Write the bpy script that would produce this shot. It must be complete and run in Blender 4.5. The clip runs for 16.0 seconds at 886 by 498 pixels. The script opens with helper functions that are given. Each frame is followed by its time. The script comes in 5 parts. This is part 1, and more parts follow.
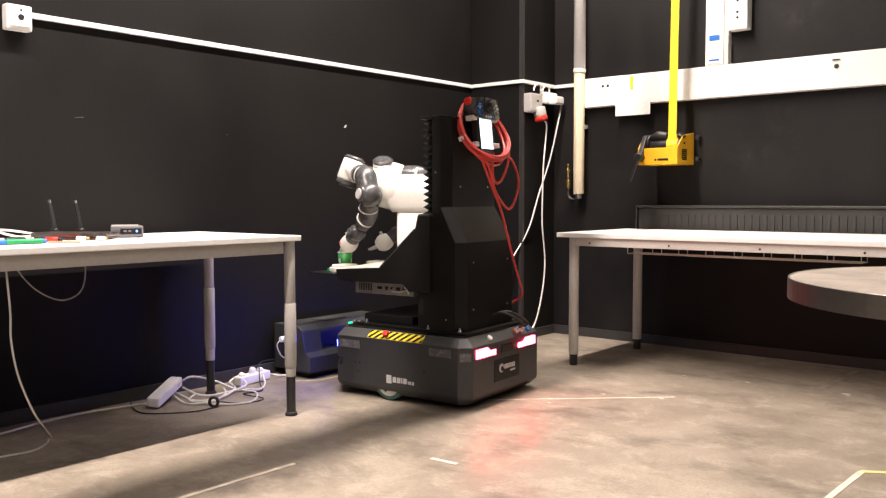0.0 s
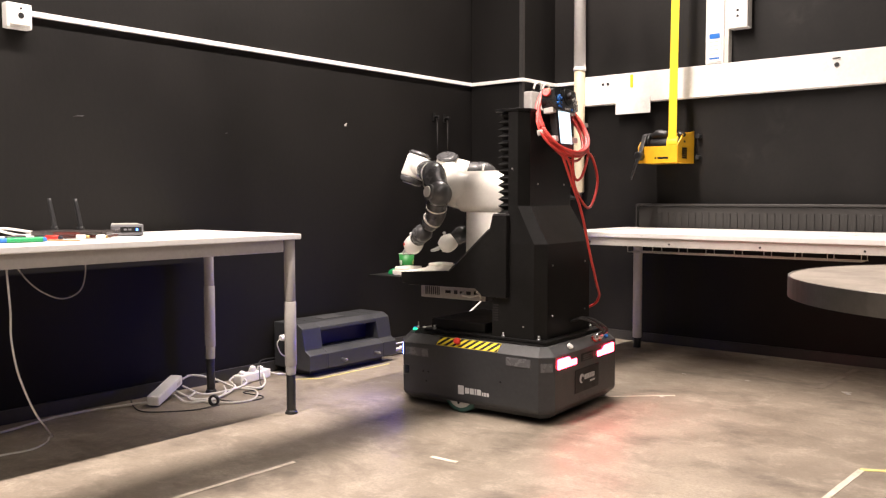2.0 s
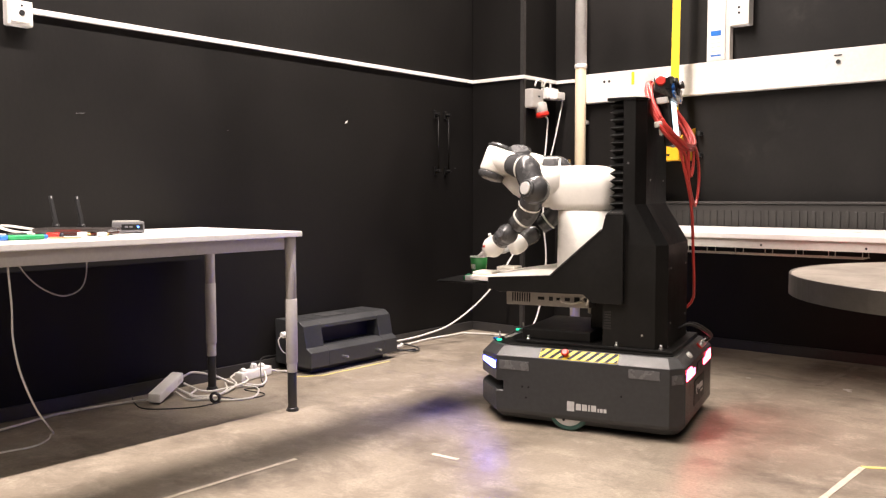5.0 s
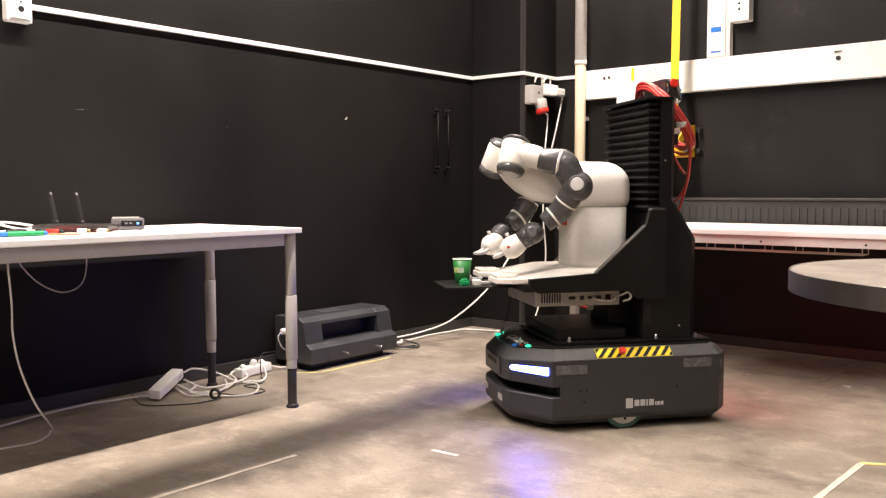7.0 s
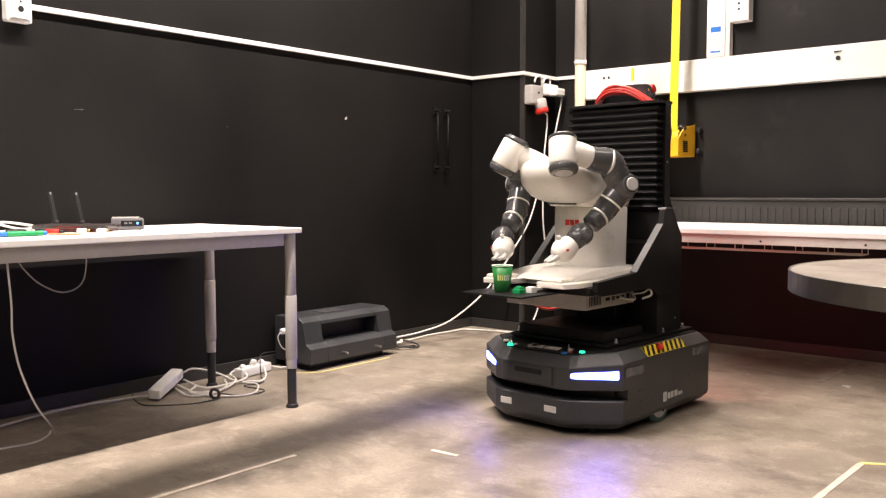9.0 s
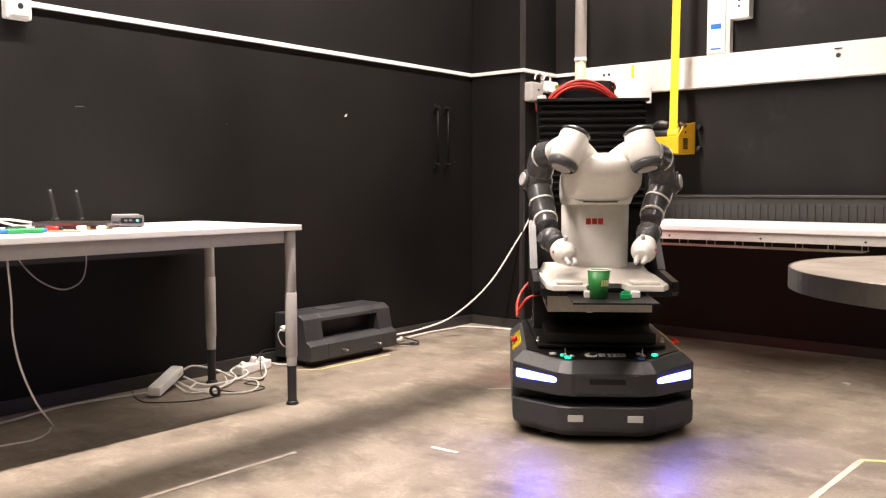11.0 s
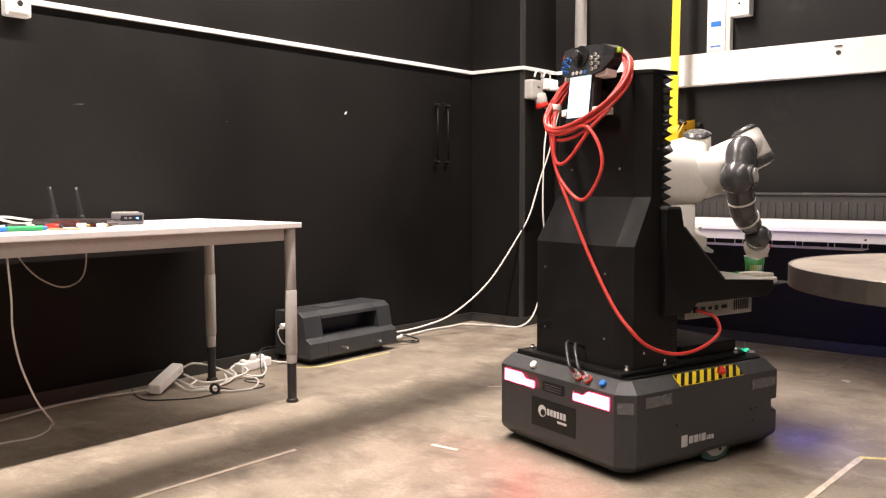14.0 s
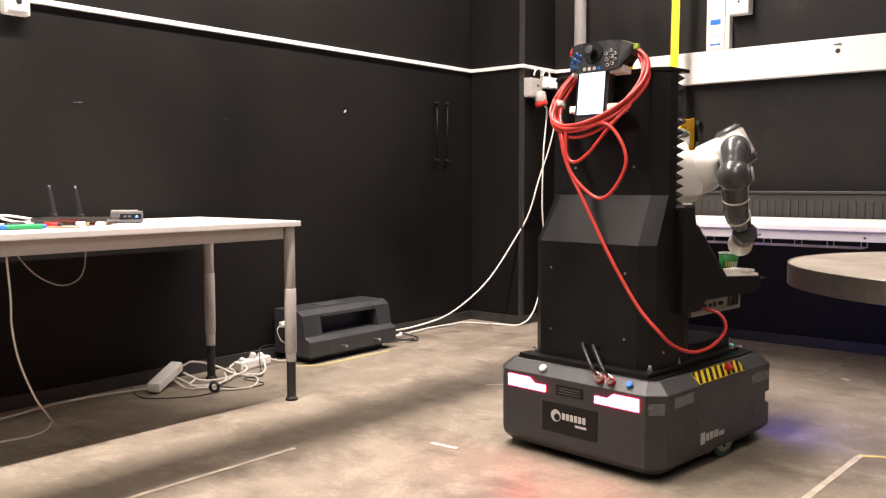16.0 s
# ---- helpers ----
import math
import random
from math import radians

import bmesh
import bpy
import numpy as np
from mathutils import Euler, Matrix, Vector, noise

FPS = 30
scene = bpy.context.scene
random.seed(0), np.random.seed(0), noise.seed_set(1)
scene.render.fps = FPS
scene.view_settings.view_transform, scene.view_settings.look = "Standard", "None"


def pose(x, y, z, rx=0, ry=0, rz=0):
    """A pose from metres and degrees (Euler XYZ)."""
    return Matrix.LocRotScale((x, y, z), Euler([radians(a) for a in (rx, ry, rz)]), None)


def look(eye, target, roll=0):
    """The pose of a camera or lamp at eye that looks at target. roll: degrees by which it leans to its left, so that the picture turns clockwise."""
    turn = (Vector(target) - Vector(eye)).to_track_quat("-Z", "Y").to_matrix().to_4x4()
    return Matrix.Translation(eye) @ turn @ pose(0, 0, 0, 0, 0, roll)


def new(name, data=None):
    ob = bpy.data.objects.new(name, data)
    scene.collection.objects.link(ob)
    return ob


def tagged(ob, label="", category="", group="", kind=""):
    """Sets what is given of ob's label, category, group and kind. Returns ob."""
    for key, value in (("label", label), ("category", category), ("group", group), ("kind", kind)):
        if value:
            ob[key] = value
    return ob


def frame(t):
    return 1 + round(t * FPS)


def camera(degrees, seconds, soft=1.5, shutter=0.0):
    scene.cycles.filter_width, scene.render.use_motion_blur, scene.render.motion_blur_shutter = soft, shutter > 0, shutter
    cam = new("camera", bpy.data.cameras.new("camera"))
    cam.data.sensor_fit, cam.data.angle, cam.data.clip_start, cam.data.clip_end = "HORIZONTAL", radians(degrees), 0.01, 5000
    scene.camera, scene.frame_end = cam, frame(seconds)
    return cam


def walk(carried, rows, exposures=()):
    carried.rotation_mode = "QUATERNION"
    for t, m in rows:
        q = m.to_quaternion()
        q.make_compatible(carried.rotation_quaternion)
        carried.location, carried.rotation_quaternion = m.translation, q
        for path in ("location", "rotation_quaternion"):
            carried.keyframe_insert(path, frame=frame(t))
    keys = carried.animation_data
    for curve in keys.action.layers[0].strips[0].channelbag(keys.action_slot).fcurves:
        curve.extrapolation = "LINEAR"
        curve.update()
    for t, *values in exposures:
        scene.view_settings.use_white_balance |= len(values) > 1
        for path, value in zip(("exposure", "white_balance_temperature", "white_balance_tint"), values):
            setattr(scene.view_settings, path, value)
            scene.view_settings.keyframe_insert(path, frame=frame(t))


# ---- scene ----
# ---------- camera ----------
EYE = (0.0, 0.0, 0.869)
ROLL = -0.113
cam = camera(54.74, 16.0, soft=1.25)
# seconds, tilt and heading of the camera
AIM = [(0, -3.367, 39.749), (0.5, -3.390, 39.740), (1, -3.413, 39.740), (1.5, -3.430, 39.743), (2, -3.471, 39.754), (2.5, -3.404, 39.788),
       (3, -3.410, 39.771), (3.5, -3.444, 39.788), (4, -3.527, 39.794), (4.2, -3.560, 39.800), (5.3, -3.680, 39.830), (6.3, -3.800, 39.855),
       (6.5, -3.821, 39.858), (7, -3.889, 39.809), (7.5, -3.938, 39.806), (8, -3.941, 39.797), (8.5, -3.938, 39.797), (9, -3.892, 39.794),
       (9.2, -3.900, 39.794), (10.3, -4.010, 39.794), (11.3, -4.105, 39.794), (11.5, -4.118, 39.794), (12, -4.123, 39.797), (12.5, -4.175, 39.800),
       (13, -4.178, 39.803), (13.5, -4.232, 39.800), (14, -4.238, 39.789), (14.5, -4.292, 39.794), (15, -4.292, 39.794), (15.5, -4.295, 39.752),
       (16, -4.349, 39.746)]


def aim(tilt, yaw):
    y, p = radians(yaw), radians(tilt)
    way = Vector((-math.sin(y) * math.cos(p), math.cos(y) * math.cos(p), math.sin(p)))
    return look(EYE, Vector(EYE) + way, ROLL)


walk(cam, [(t, aim(p, y)) for t, p, y in AIM], exposures=[(0.0, 0.45), (16.0, 0.45)])

# ---------- world and lights ----------
world = bpy.data.worlds.new("world")
scene.world = world
world.use_nodes = True
world.node_tree.nodes["Background"].inputs[0].default_value = (0.6, 0.7, 0.8, 1)
world.node_tree.nodes["Background"].inputs[1].default_value = 0.02


def lamp(name, m, sx, sy, watts, colour, spread=180):
    d = bpy.data.lights.new(name, "AREA")
    d.shape, d.size, d.size_y, d.energy, d.color = "RECTANGLE", sx, sy, watts, colour
    d.spread = radians(spread)
    ob = new(name, d)
    ob.matrix_world = m
    return tagged(ob, kind="structure")


WARM = (1.0, 0.865, 0.79)
LAMP_Z = 3.45
# tube row whose light sets the edge of the left table's shadow
lamp("tube_light", pose(-2.30, 1.95, LAMP_Z), 0.045, 5.1, 264, WARM, 150)
# unseen lamp added to light the right of the room
lamp("tube_light", pose(-0.2, 1.2, LAMP_Z), 0.12, 4.8, 38, WARM, 120)
# unseen fill behind the camera, added to brighten upright faces turned to it
lamp("tube_light", pose(0.9, -0.9, 3.1), 0.12, 3.0, 32, WARM)


# ---------- materials ----------
def material(name, base, rough=0.5, metal=0.0, spots=None, spot_scale=3.0, spot_amount=0.5, grain=0.15, grain_scale=60.0,
             bump=0.15, bump_scale=120.0, rough_vary=0.08, glow=None, glow_strength=0.0, coat=0.0, stretch=(1, 1, 1), spec=0.5):
    """A two-scale surface: large blotches towards the colour spots, fine grain, uneven gloss and relief."""
    m = bpy.data.materials.new(name)
    m.use_nodes = True
    n, l = m.node_tree.nodes, m.node_tree.links
    b = n["Principled BSDF"]
    co = n.new("ShaderNodeTexCoord")
    mp = n.new("ShaderNodeMapping")
    mp.inputs["Scale"].default_value = stretch
    l.new(co.outputs["Object"], mp.inputs[0])

    def noisy(scale, detail, rough_=0.6):
        t = n.new("ShaderNodeTexNoise")
        t.inputs["Scale"].default_value, t.inputs["Detail"].default_value, t.inputs["Roughness"].default_value = scale, detail, rough_
        l.new(mp.outputs[0], t.inputs["Vector"])
        return t
    big, fine = noisy(spot_scale, 6), noisy(grain_scale, 3)
    ramp = n.new("ShaderNodeMapRange")
    ramp.inputs[1].default_value, ramp.inputs[2].default_value = 0.38, 0.66
    ramp.inputs[3].default_value, ramp.inputs[4].default_value = 0.0, spot_amount
    l.new(big.outputs[0], ramp.inputs[0])
    mix = n.new("ShaderNodeMix")
    mix.data_type = "RGBA"
    mix.inputs[6].default_value = (*base, 1)
    mix.inputs[7].default_value = (*(spots or tuple(c * 0.75 for c in base)), 1)
    l.new(ramp.outputs[0], mix.inputs[0])
    g = n.new("ShaderNodeMapRange")
    g.inputs[1].default_value, g.inputs[2].default_value = 0.3, 0.7
    g.inputs[3].default_value, g.inputs[4].default_value = 1 - grain, 1 + grain
    l.new(fine.outputs[0], g.inputs[0])
    mul = n.new("ShaderNodeMix")
    mul.data_type, mul.blend_type = "RGBA", "MULTIPLY"
    mul.inputs[0].default_value = 1.0
    l.new(mix.outputs[2], mul.inputs[6])
    l.new(g.outputs[0], mul.inputs[7])
    l.new(mul.outputs[2], b.inputs["Base Color"])
    r = n.new("ShaderNodeMapRange")
    r.inputs[1].default_value, r.inputs[2].default_value = 0.3, 0.7
    r.inputs[3].default_value, r.inputs[4].default_value = max(0.03, rough - rough_vary), min(1, rough + rough_vary)
    l.new(big.outputs[0], r.inputs[0])
    l.new(r.outputs[0], b.inputs["Roughness"])
    b.inputs["Metallic"].default_value = metal
    b.inputs["Specular IOR Level"].default_value = spec
    b.inputs["Coat Weight"].default_value = coat
    if bump:
        bt, bn = noisy(bump_scale, 4), n.new("ShaderNodeBump")
        bn.inputs["Strength"].default_value, bn.inputs["Distance"].default_value = bump, 0.002
        l.new(bt.outputs[0], bn.inputs["Height"])
        l.new(bn.outputs[0], b.inputs["Normal"])
    if glow:
        b.inputs["Emission Color"].default_value, b.inputs["Emission Strength"].default_value = (*glow, 1), glow_strength
    return m


def add_smears(m, spots, colour):
    """Chalky rubbed patches at the places (x, z, radius along x, radius along z, tilt) of an upright wall."""
    n, l = m.node_tree.nodes, m.node_tree.links
    b = n["Principled BSDF"]
    co, total = n.new("ShaderNodeTexCoord"), None
    streak = n.new("ShaderNodeTexNoise")
    streak.inputs["Scale"].default_value, streak.inputs["Detail"].default_value, streak.inputs["Distortion"].default_value = 7.0, 7.0, 1.4
    l.new(co.outputs["Object"], streak.inputs["Vector"])
    cut = n.new("ShaderNodeMapRange")
    for i, v in enumerate((0.42, 0.72, 0.0, 1.0)):
        cut.inputs[i + 1].default_value = v
    l.new(streak.outputs[0], cut.inputs[0])
    for x, z, rx, rz, lean in spots:
        mp = n.new("ShaderNodeMapping")
        mp.vector_type = "TEXTURE"
        mp.inputs["Location"].default_value, mp.inputs["Rotation"].default_value, mp.inputs["Scale"].default_value = (x, YR_WALL, z), (0, radians(lean), 0), (rx, 1.0, rz)
        l.new(co.outputs["Object"], mp.inputs[0])
        g = n.new("ShaderNodeTexGradient")
        g.gradient_type = "QUADRATIC_SPHERE"
        l.new(mp.outputs[0], g.inputs[0])
        if total is None:
            total = g.outputs[0]
        else:
            add = n.new("ShaderNodeMath")
            add.operation = "ADD"
            l.new(total, add.inputs[0]), l.new(g.outputs[0], add.inputs[1])
            total = add.outputs[0]
    mul = n.new("ShaderNodeMath")
    mul.operation, mul.use_clamp = "MULTIPLY", True
    l.new(total, mul.inputs[0]), l.new(cut.outputs[0], mul.inputs[1])
    mix = n.new("ShaderNodeMix")
    mix.data_type = "RGBA"
    l.new(b.inputs["Base Color"].links[0].from_socket, mix.inputs[6])
    mix.inputs[7].default_value = (*colour, 1)
    l.new(mul.outputs[0], mix.inputs[0])
    l.new(mix.outputs[2], b.inputs["Base Color"])


YR_WALL = 4.70


def floor_material():
    """Worn, sealed concrete: cloudy brown-grey patches, pale scuffs, fine speckle and scratches."""
    m = bpy.data.materials.new("sealed_concrete")
    m.use_nodes = True
    n, l = m.node_tree.nodes, m.node_tree.links
    b = n["Principled BSDF"]
    co = n.new("ShaderNodeTexCoord")

    def noisy(scale, detail, rough, dist=0.0, stretch=(1, 1, 1)):
        mp = n.new("ShaderNodeMapping")
        mp.inputs["Scale"].default_value = stretch
        l.new(co.outputs["Object"], mp.inputs[0])
        t = n.new("ShaderNodeTexNoise")
        t.inputs["Scale"].default_value, t.inputs["Detail"].default_value = scale, detail
        t.inputs["Roughness"].default_value, t.inputs["Distortion"].default_value = rough, dist
        l.new(mp.outputs[0], t.inputs["Vector"])
        return t

    def ranged(src, a, c, lo, hi):
        r = n.new("ShaderNodeMapRange")
        for i, v in enumerate((a, c, lo, hi)):
            r.inputs[i + 1].default_value = v
        l.new(src.outputs[0], r.inputs[0])
        return r

    def mixed(fac, a, c, mode="MIX"):
        x = n.new("ShaderNodeMix")
        x.data_type, x.blend_type = "RGBA", mode
        l.new(fac.outputs[0], x.inputs[0])
        for sock, v in ((x.inputs[6], a), (x.inputs[7], c)):
            if isinstance(v, tuple):
                sock.default_value = (*v, 1)
            else:
                l.new(v.outputs[2], sock)
        return x
    clouds = ranged(noisy(1.5, 9, 0.66, 0.25), 0.35, 0.68, 0, 1)
    c1 = mixed(clouds, (0.188, 0.155, 0.119), (0.345, 0.298, 0.236))
    worn = ranged(noisy(6.5, 10, 0.76, 0.45), 0.50, 0.66, 0, 0.80)
    c2 = mixed(worn, c1, (0.415, 0.360, 0.290))
    dark = ranged(noisy(3.1, 9, 0.72, 0.3, (1.0, 1.4, 1)), 0.50, 0.66, 0, 0.85)
    c3 = mixed(dark, c2, (0.100, 0.082, 0.064))
    speck = ranged(noisy(90, 5, 0.65), 0.38, 0.66, 0.0, 0.5)
    c4 = mixed(speck, c3, (0.160, 0.134, 0.105))
    scratch = ranged(noisy(9, 6, 0.8, 3.0, (1, 9, 1)), 0.65, 0.71, 0, 0.5)
    c5 = mixed(scratch, c4, (0.47, 0.42, 0.355))
    l.new(c5.outputs[2], b.inputs["Base Color"])
    rg = ranged(noisy(4.2, 7, 0.65, 0.6), 0.3, 0.7, 0.34, 0.58)
    l.new(rg.outputs[0], b.inputs["Roughness"])
    bn = n.new("ShaderNodeBump")
    bn.inputs["Strength"].default_value, bn.inputs["Distance"].default_value = 0.25, 0.003
    l.new(noisy(26, 8, 0.7).outputs[0], bn.inputs["Height"])
    l.new(bn.outputs[0], b.inputs["Normal"])
    return m


M = {
    "floor": floor_material(),
    "black_wall": material("black_wall_paint", (0.0031, 0.0026, 0.0023), 0.6, spots=(0.0072, 0.0063, 0.0056), spec=0.22, spot_scale=1.1, spot_amount=0.95, stretch=(1, 1, 0.6), bump=0.3, bump_scale=45, grain=0.12),
    "ceiling": material("dark_ceiling", (0.04, 0.04, 0.04), 0.8, spot_scale=1.0),
    "smeared_wall": material("smeared_black_paint", (0.0032, 0.0026, 0.0022), 0.58, spots=(0.0115, 0.0101, 0.0092), spec=0.28, spot_scale=1.5, spot_amount=0.95, stretch=(1, 1, 0.7), bump=0.3, bump_scale=45, grain=0.14),
    "back_wall": material("grey_wall_paint", (0.12, 0.115, 0.11), 0.7, spot_scale=1.0, bump_scale=50),
    "grey_trim": material("grey_baseboard", (0.030, 0.029, 0.028), 0.40, spots=(0.045, 0.043, 0.040), spot_scale=4),
    "white_pvc": material("white_pvc", (0.80, 0.79, 0.76), 0.35, spots=(0.70, 0.68, 0.64), spot_scale=5, grain=0.04, bump=0.05),
    "white_lam": material("white_laminate", (0.82, 0.81, 0.79), 0.32, spots=(0.76, 0.745, 0.72), spot_scale=6, grain=0.03, bump=0.04),
    "cream": material("cream_painted_pipe", (0.72, 0.62, 0.44), 0.38, spots=(0.66, 0.55, 0.38), spot_scale=6, grain=0.05, bump=0.08),
    "grey_metal": material("grey_painted_steel", (0.42, 0.40, 0.375), 0.38, spots=(0.36, 0.345, 0.325), spot_scale=8, grain=0.05, bump=0.06),
    "beige_metal": material("beige_painted_steel", (0.62, 0.59, 0.55), 0.36, spots=(0.55, 0.52, 0.48), spot_scale=8, grain=0.05, bump=0.06),
    "black_plastic": material("black_plastic", (0.018, 0.018, 0.019), 0.42, spot_scale=12, grain=0.1),
    "rad": material("dark_radiator_enamel", (0.030, 0.028, 0.026), 0.42, spots=(0.046, 0.043, 0.039), spot_scale=4, grain=0.08),
    "mast": material("black_powder_coat", (0.0068, 0.0066, 0.0064), 0.40, spec=0.24, spots=(0.014, 0.0136, 0.0132), spot_scale=5, grain=0.15, bump=0.25, bump_scale=400),
    # paler copy of the tower black, holding the glare on the wings' upper faces
    "mast_glare": material("lit_black_panel", (0.045, 0.044, 0.043), 0.36, spot_scale=9, grain=0.12, bump=0.2, bump_scale=300),
    "shell": material("charcoal_shell", (0.027, 0.0285, 0.031), 0.42, spots=(0.035, 0.036, 0.038), spot_scale=6, grain=0.1, bump=0.25, bump_scale=500),
    "shell_edge": material("grey_shell_bevel", (0.058, 0.059, 0.060), 0.36, spot_scale=9, grain=0.1, bump=0.2, bump_scale=400),
    "rubber": material("black_rubber", (0.014, 0.014, 0.014), 0.6, spot_scale=14, grain=0.12),
    "bellows": material("bellows_cloth", (0.0055, 0.0054, 0.0054), 0.5, spec=0.22, spot_scale=14, grain=0.2, bump=0.3, bump_scale=300),
    "tyre": material("green_polyurethane_tyre", (0.025, 0.085, 0.068), 0.5, spots=(0.04, 0.06, 0.055), spot_scale=22, grain=0.1),
    "alu": material("brushed_aluminium", (0.62, 0.62, 0.61), 0.32, 1.0, spot_scale=14, grain=0.08, bump=0.1),
    "chrome": material("steel_rim", (0.27, 0.258, 0.245), 0.34, 1.0, spot_scale=8, grain=0.06, bump=0.04),
    "arm_white": material("robot_white_shell", (0.80, 0.775, 0.72), 0.32, spots=(0.75, 0.72, 0.66), spot_scale=9, grain=0.03, bump=0.05, coat=0.15),
    "arm_grey": material("robot_grey_shell", (0.062, 0.062, 0.064), 0.26, spots=(0.048, 0.048, 0.050), spot_scale=9, grain=0.06, bump=0.08, coat=0.2),
    "arm_disc": material("robot_light_cap", (0.50, 0.49, 0.475), 0.35, spot_scale=20, grain=0.04, bump=0.05),
    "cream_plate": material("cream_base_plate", (0.80, 0.76, 0.69), 0.35, spots=(0.68, 0.64, 0.575), spot_scale=7, grain=0.04, bump=0.06),
    "yellow": material("yellow_lacquer", (0.85, 0.46, 0.02), 0.38, spots=(0.78, 0.40, 0.02), spot_scale=7, grain=0.05, bump=0.06),
    "strap": material("yellow_webbing", (0.85, 0.62, 0.02), 0.6, spots=(0.78, 0.55, 0.03), spot_scale=12, grain=0.1, bump=0.4, bump_scale=300),
    "hazard": material("hazard_yellow", (0.78, 0.60, 0.02), 0.42, spot_scale=20, grain=0.06),
    "hazard_black": material("hazard_black", (0.009, 0.009, 0.009), 0.5, spot_scale=20, spec=0.25),
    "grip": material("charcoal_grip", (0.028, 0.029, 0.031), 0.30, spot_scale=14, grain=0.08, coat=0.2),
    "corner": material("worn_corner_profile", (0.035, 0.033, 0.031), 0.4, spots=(0.02, 0.019, 0.018), spot_scale=5),
    "red": material("red_plastic", (0.62, 0.028, 0.018), 0.35, spot_scale=20, grain=0.05, bump=0.05),
    "red_cable": material("red_cable_sheath", (0.60, 0.055, 0.045), 0.36, spots=(0.50, 0.04, 0.035), spot_scale=15, grain=0.06, bump=0.05),
    "white_cable": material("white_cable_sheath", (0.72, 0.70, 0.65), 0.42, spot_scale=18, grain=0.06, bump=0.05),
    "black_cable": material("black_cable_sheath", (0.02, 0.02, 0.02), 0.45, spot_scale=18),
    "cup": material("printed_paper_green", (0.020, 0.175, 0.035), 0.42, spots=(0.017, 0.15, 0.03), spot_scale=25, grain=0.05, bump=0.06),
    "cup_mark": material("cup_print_yellow", (0.80, 0.78, 0.30), 0.45, spot_scale=30, grain=0.03),
    "paper": material("paper_white", (0.80, 0.79, 0.75), 0.6, spot_scale=20, grain=0.04),
    "green": material("green_plastic", (0.01, 0.30, 0.09), 0.35, spot_scale=20, grain=0.05),
    "blue": material("blue_print", (0.02, 0.16, 0.55), 0.4, spot_scale=20, grain=0.03),
    "mark": material("pale_floor_tape", (0.66, 0.60, 0.50), 0.5, spots=(0.48, 0.42, 0.34), spot_scale=14, spot_amount=0.9, grain=0.12),
    "ytape": material("yellow_floor_tape", (0.72, 0.63, 0.16), 0.45, spots=(0.62, 0.56, 0.30), spot_scale=12, spot_amount=0.9, grain=0.1),
    "wood": material("grey_stone_laminate", (0.30, 0.265, 0.225), 0.42, spots=(0.20, 0.172, 0.142), spot_scale=7, spot_amount=0.9, grain=0.12, bump=0.1),
    "steel_box": material("zinc_sheet", (0.42, 0.40, 0.37), 0.42, 0.4, spot_scale=12, grain=0.08),
    "reflector": material("grey_reflector", (0.11, 0.11, 0.115), 0.25, spot_scale=30, grain=0.1),
    "light_plate": material("pale_reflector", (0.55, 0.53, 0.50), 0.3, spot_scale=30, grain=0.05),
    "print": material("silver_print", (0.52, 0.52, 0.52), 0.4, spot_scale=40, grain=0.03, bump=0),
    "red_print": material("red_print", (0.55, 0.03, 0.02), 0.4, spot_scale=40, grain=0.03, bump=0),
    "brass": material("brass_fitting", (0.50, 0.36, 0.14), 0.35, 1.0, spot_scale=20),
    "red_glow": material("red_tail_lamp", (0.6, 0.02, 0.05), 0.3, glow=(1.0, 0.030, 0.066), glow_strength=42, bump=0),
    "blue_glow": material("blue_white_head_lamp", (0.5, 0.5, 0.9), 0.3, glow=(0.030, 0.046, 1.0), glow_strength=95, bump=0),
    "cyan_glow": material("cyan_side_lamp", (0.1, 0.6, 0.6), 0.3, glow=(0.03, 0.60, 0.66), glow_strength=3, bump=0),
    "screen": material("lit_screen", (0.5, 0.6, 0.7), 0.2, glow=(0.72, 0.90, 1.0), glow_strength=1.5, bump=0),
    "blue_led": material("blue_led", (0.05, 0.1, 0.6), 0.3, glow=(0.1, 0.3, 1.0), glow_strength=3, bump=0),
    "green_led": material("green_led", (0.02, 0.4, 0.2), 0.3, glow=(0.03, 0.75, 0.40), glow_strength=1.2, bump=0),
}


add_smears(M["smeared_wall"], [(-1.50, 1.80, 0.24, 0.11, 35), (-1.42, 1.87, 0.18, 0.08, -30), (-1.56, 1.25, 0.16, 0.22, 10), (-1.72, 1.10, 0.20, 0.12, -15)], (0.020, 0.0185, 0.0165))

# ---------- mesh helpers ----------
def smooth(bm, on=True):
    for f in bm.faces:
        f.smooth = on
    return bm


def box(x0, x1, y0, y1, z0, z1, bevel=0.0, seg=2):
    bm = bmesh.new()
    bmesh.ops.create_cube(bm, size=1)
    for v in bm.verts:
        v.co = Vector((x0 + (v.co.x + 0.5) * (x1 - x0), y0 + (v.co.y + 0.5) * (y1 - y0), z0 + (v.co.z + 0.5) * (z1 - z0)))
    if bevel:
        bmesh.ops.bevel(bm, geom=bm.edges[:], offset=bevel, segments=seg, profile=0.6, affect="EDGES")
    return bm


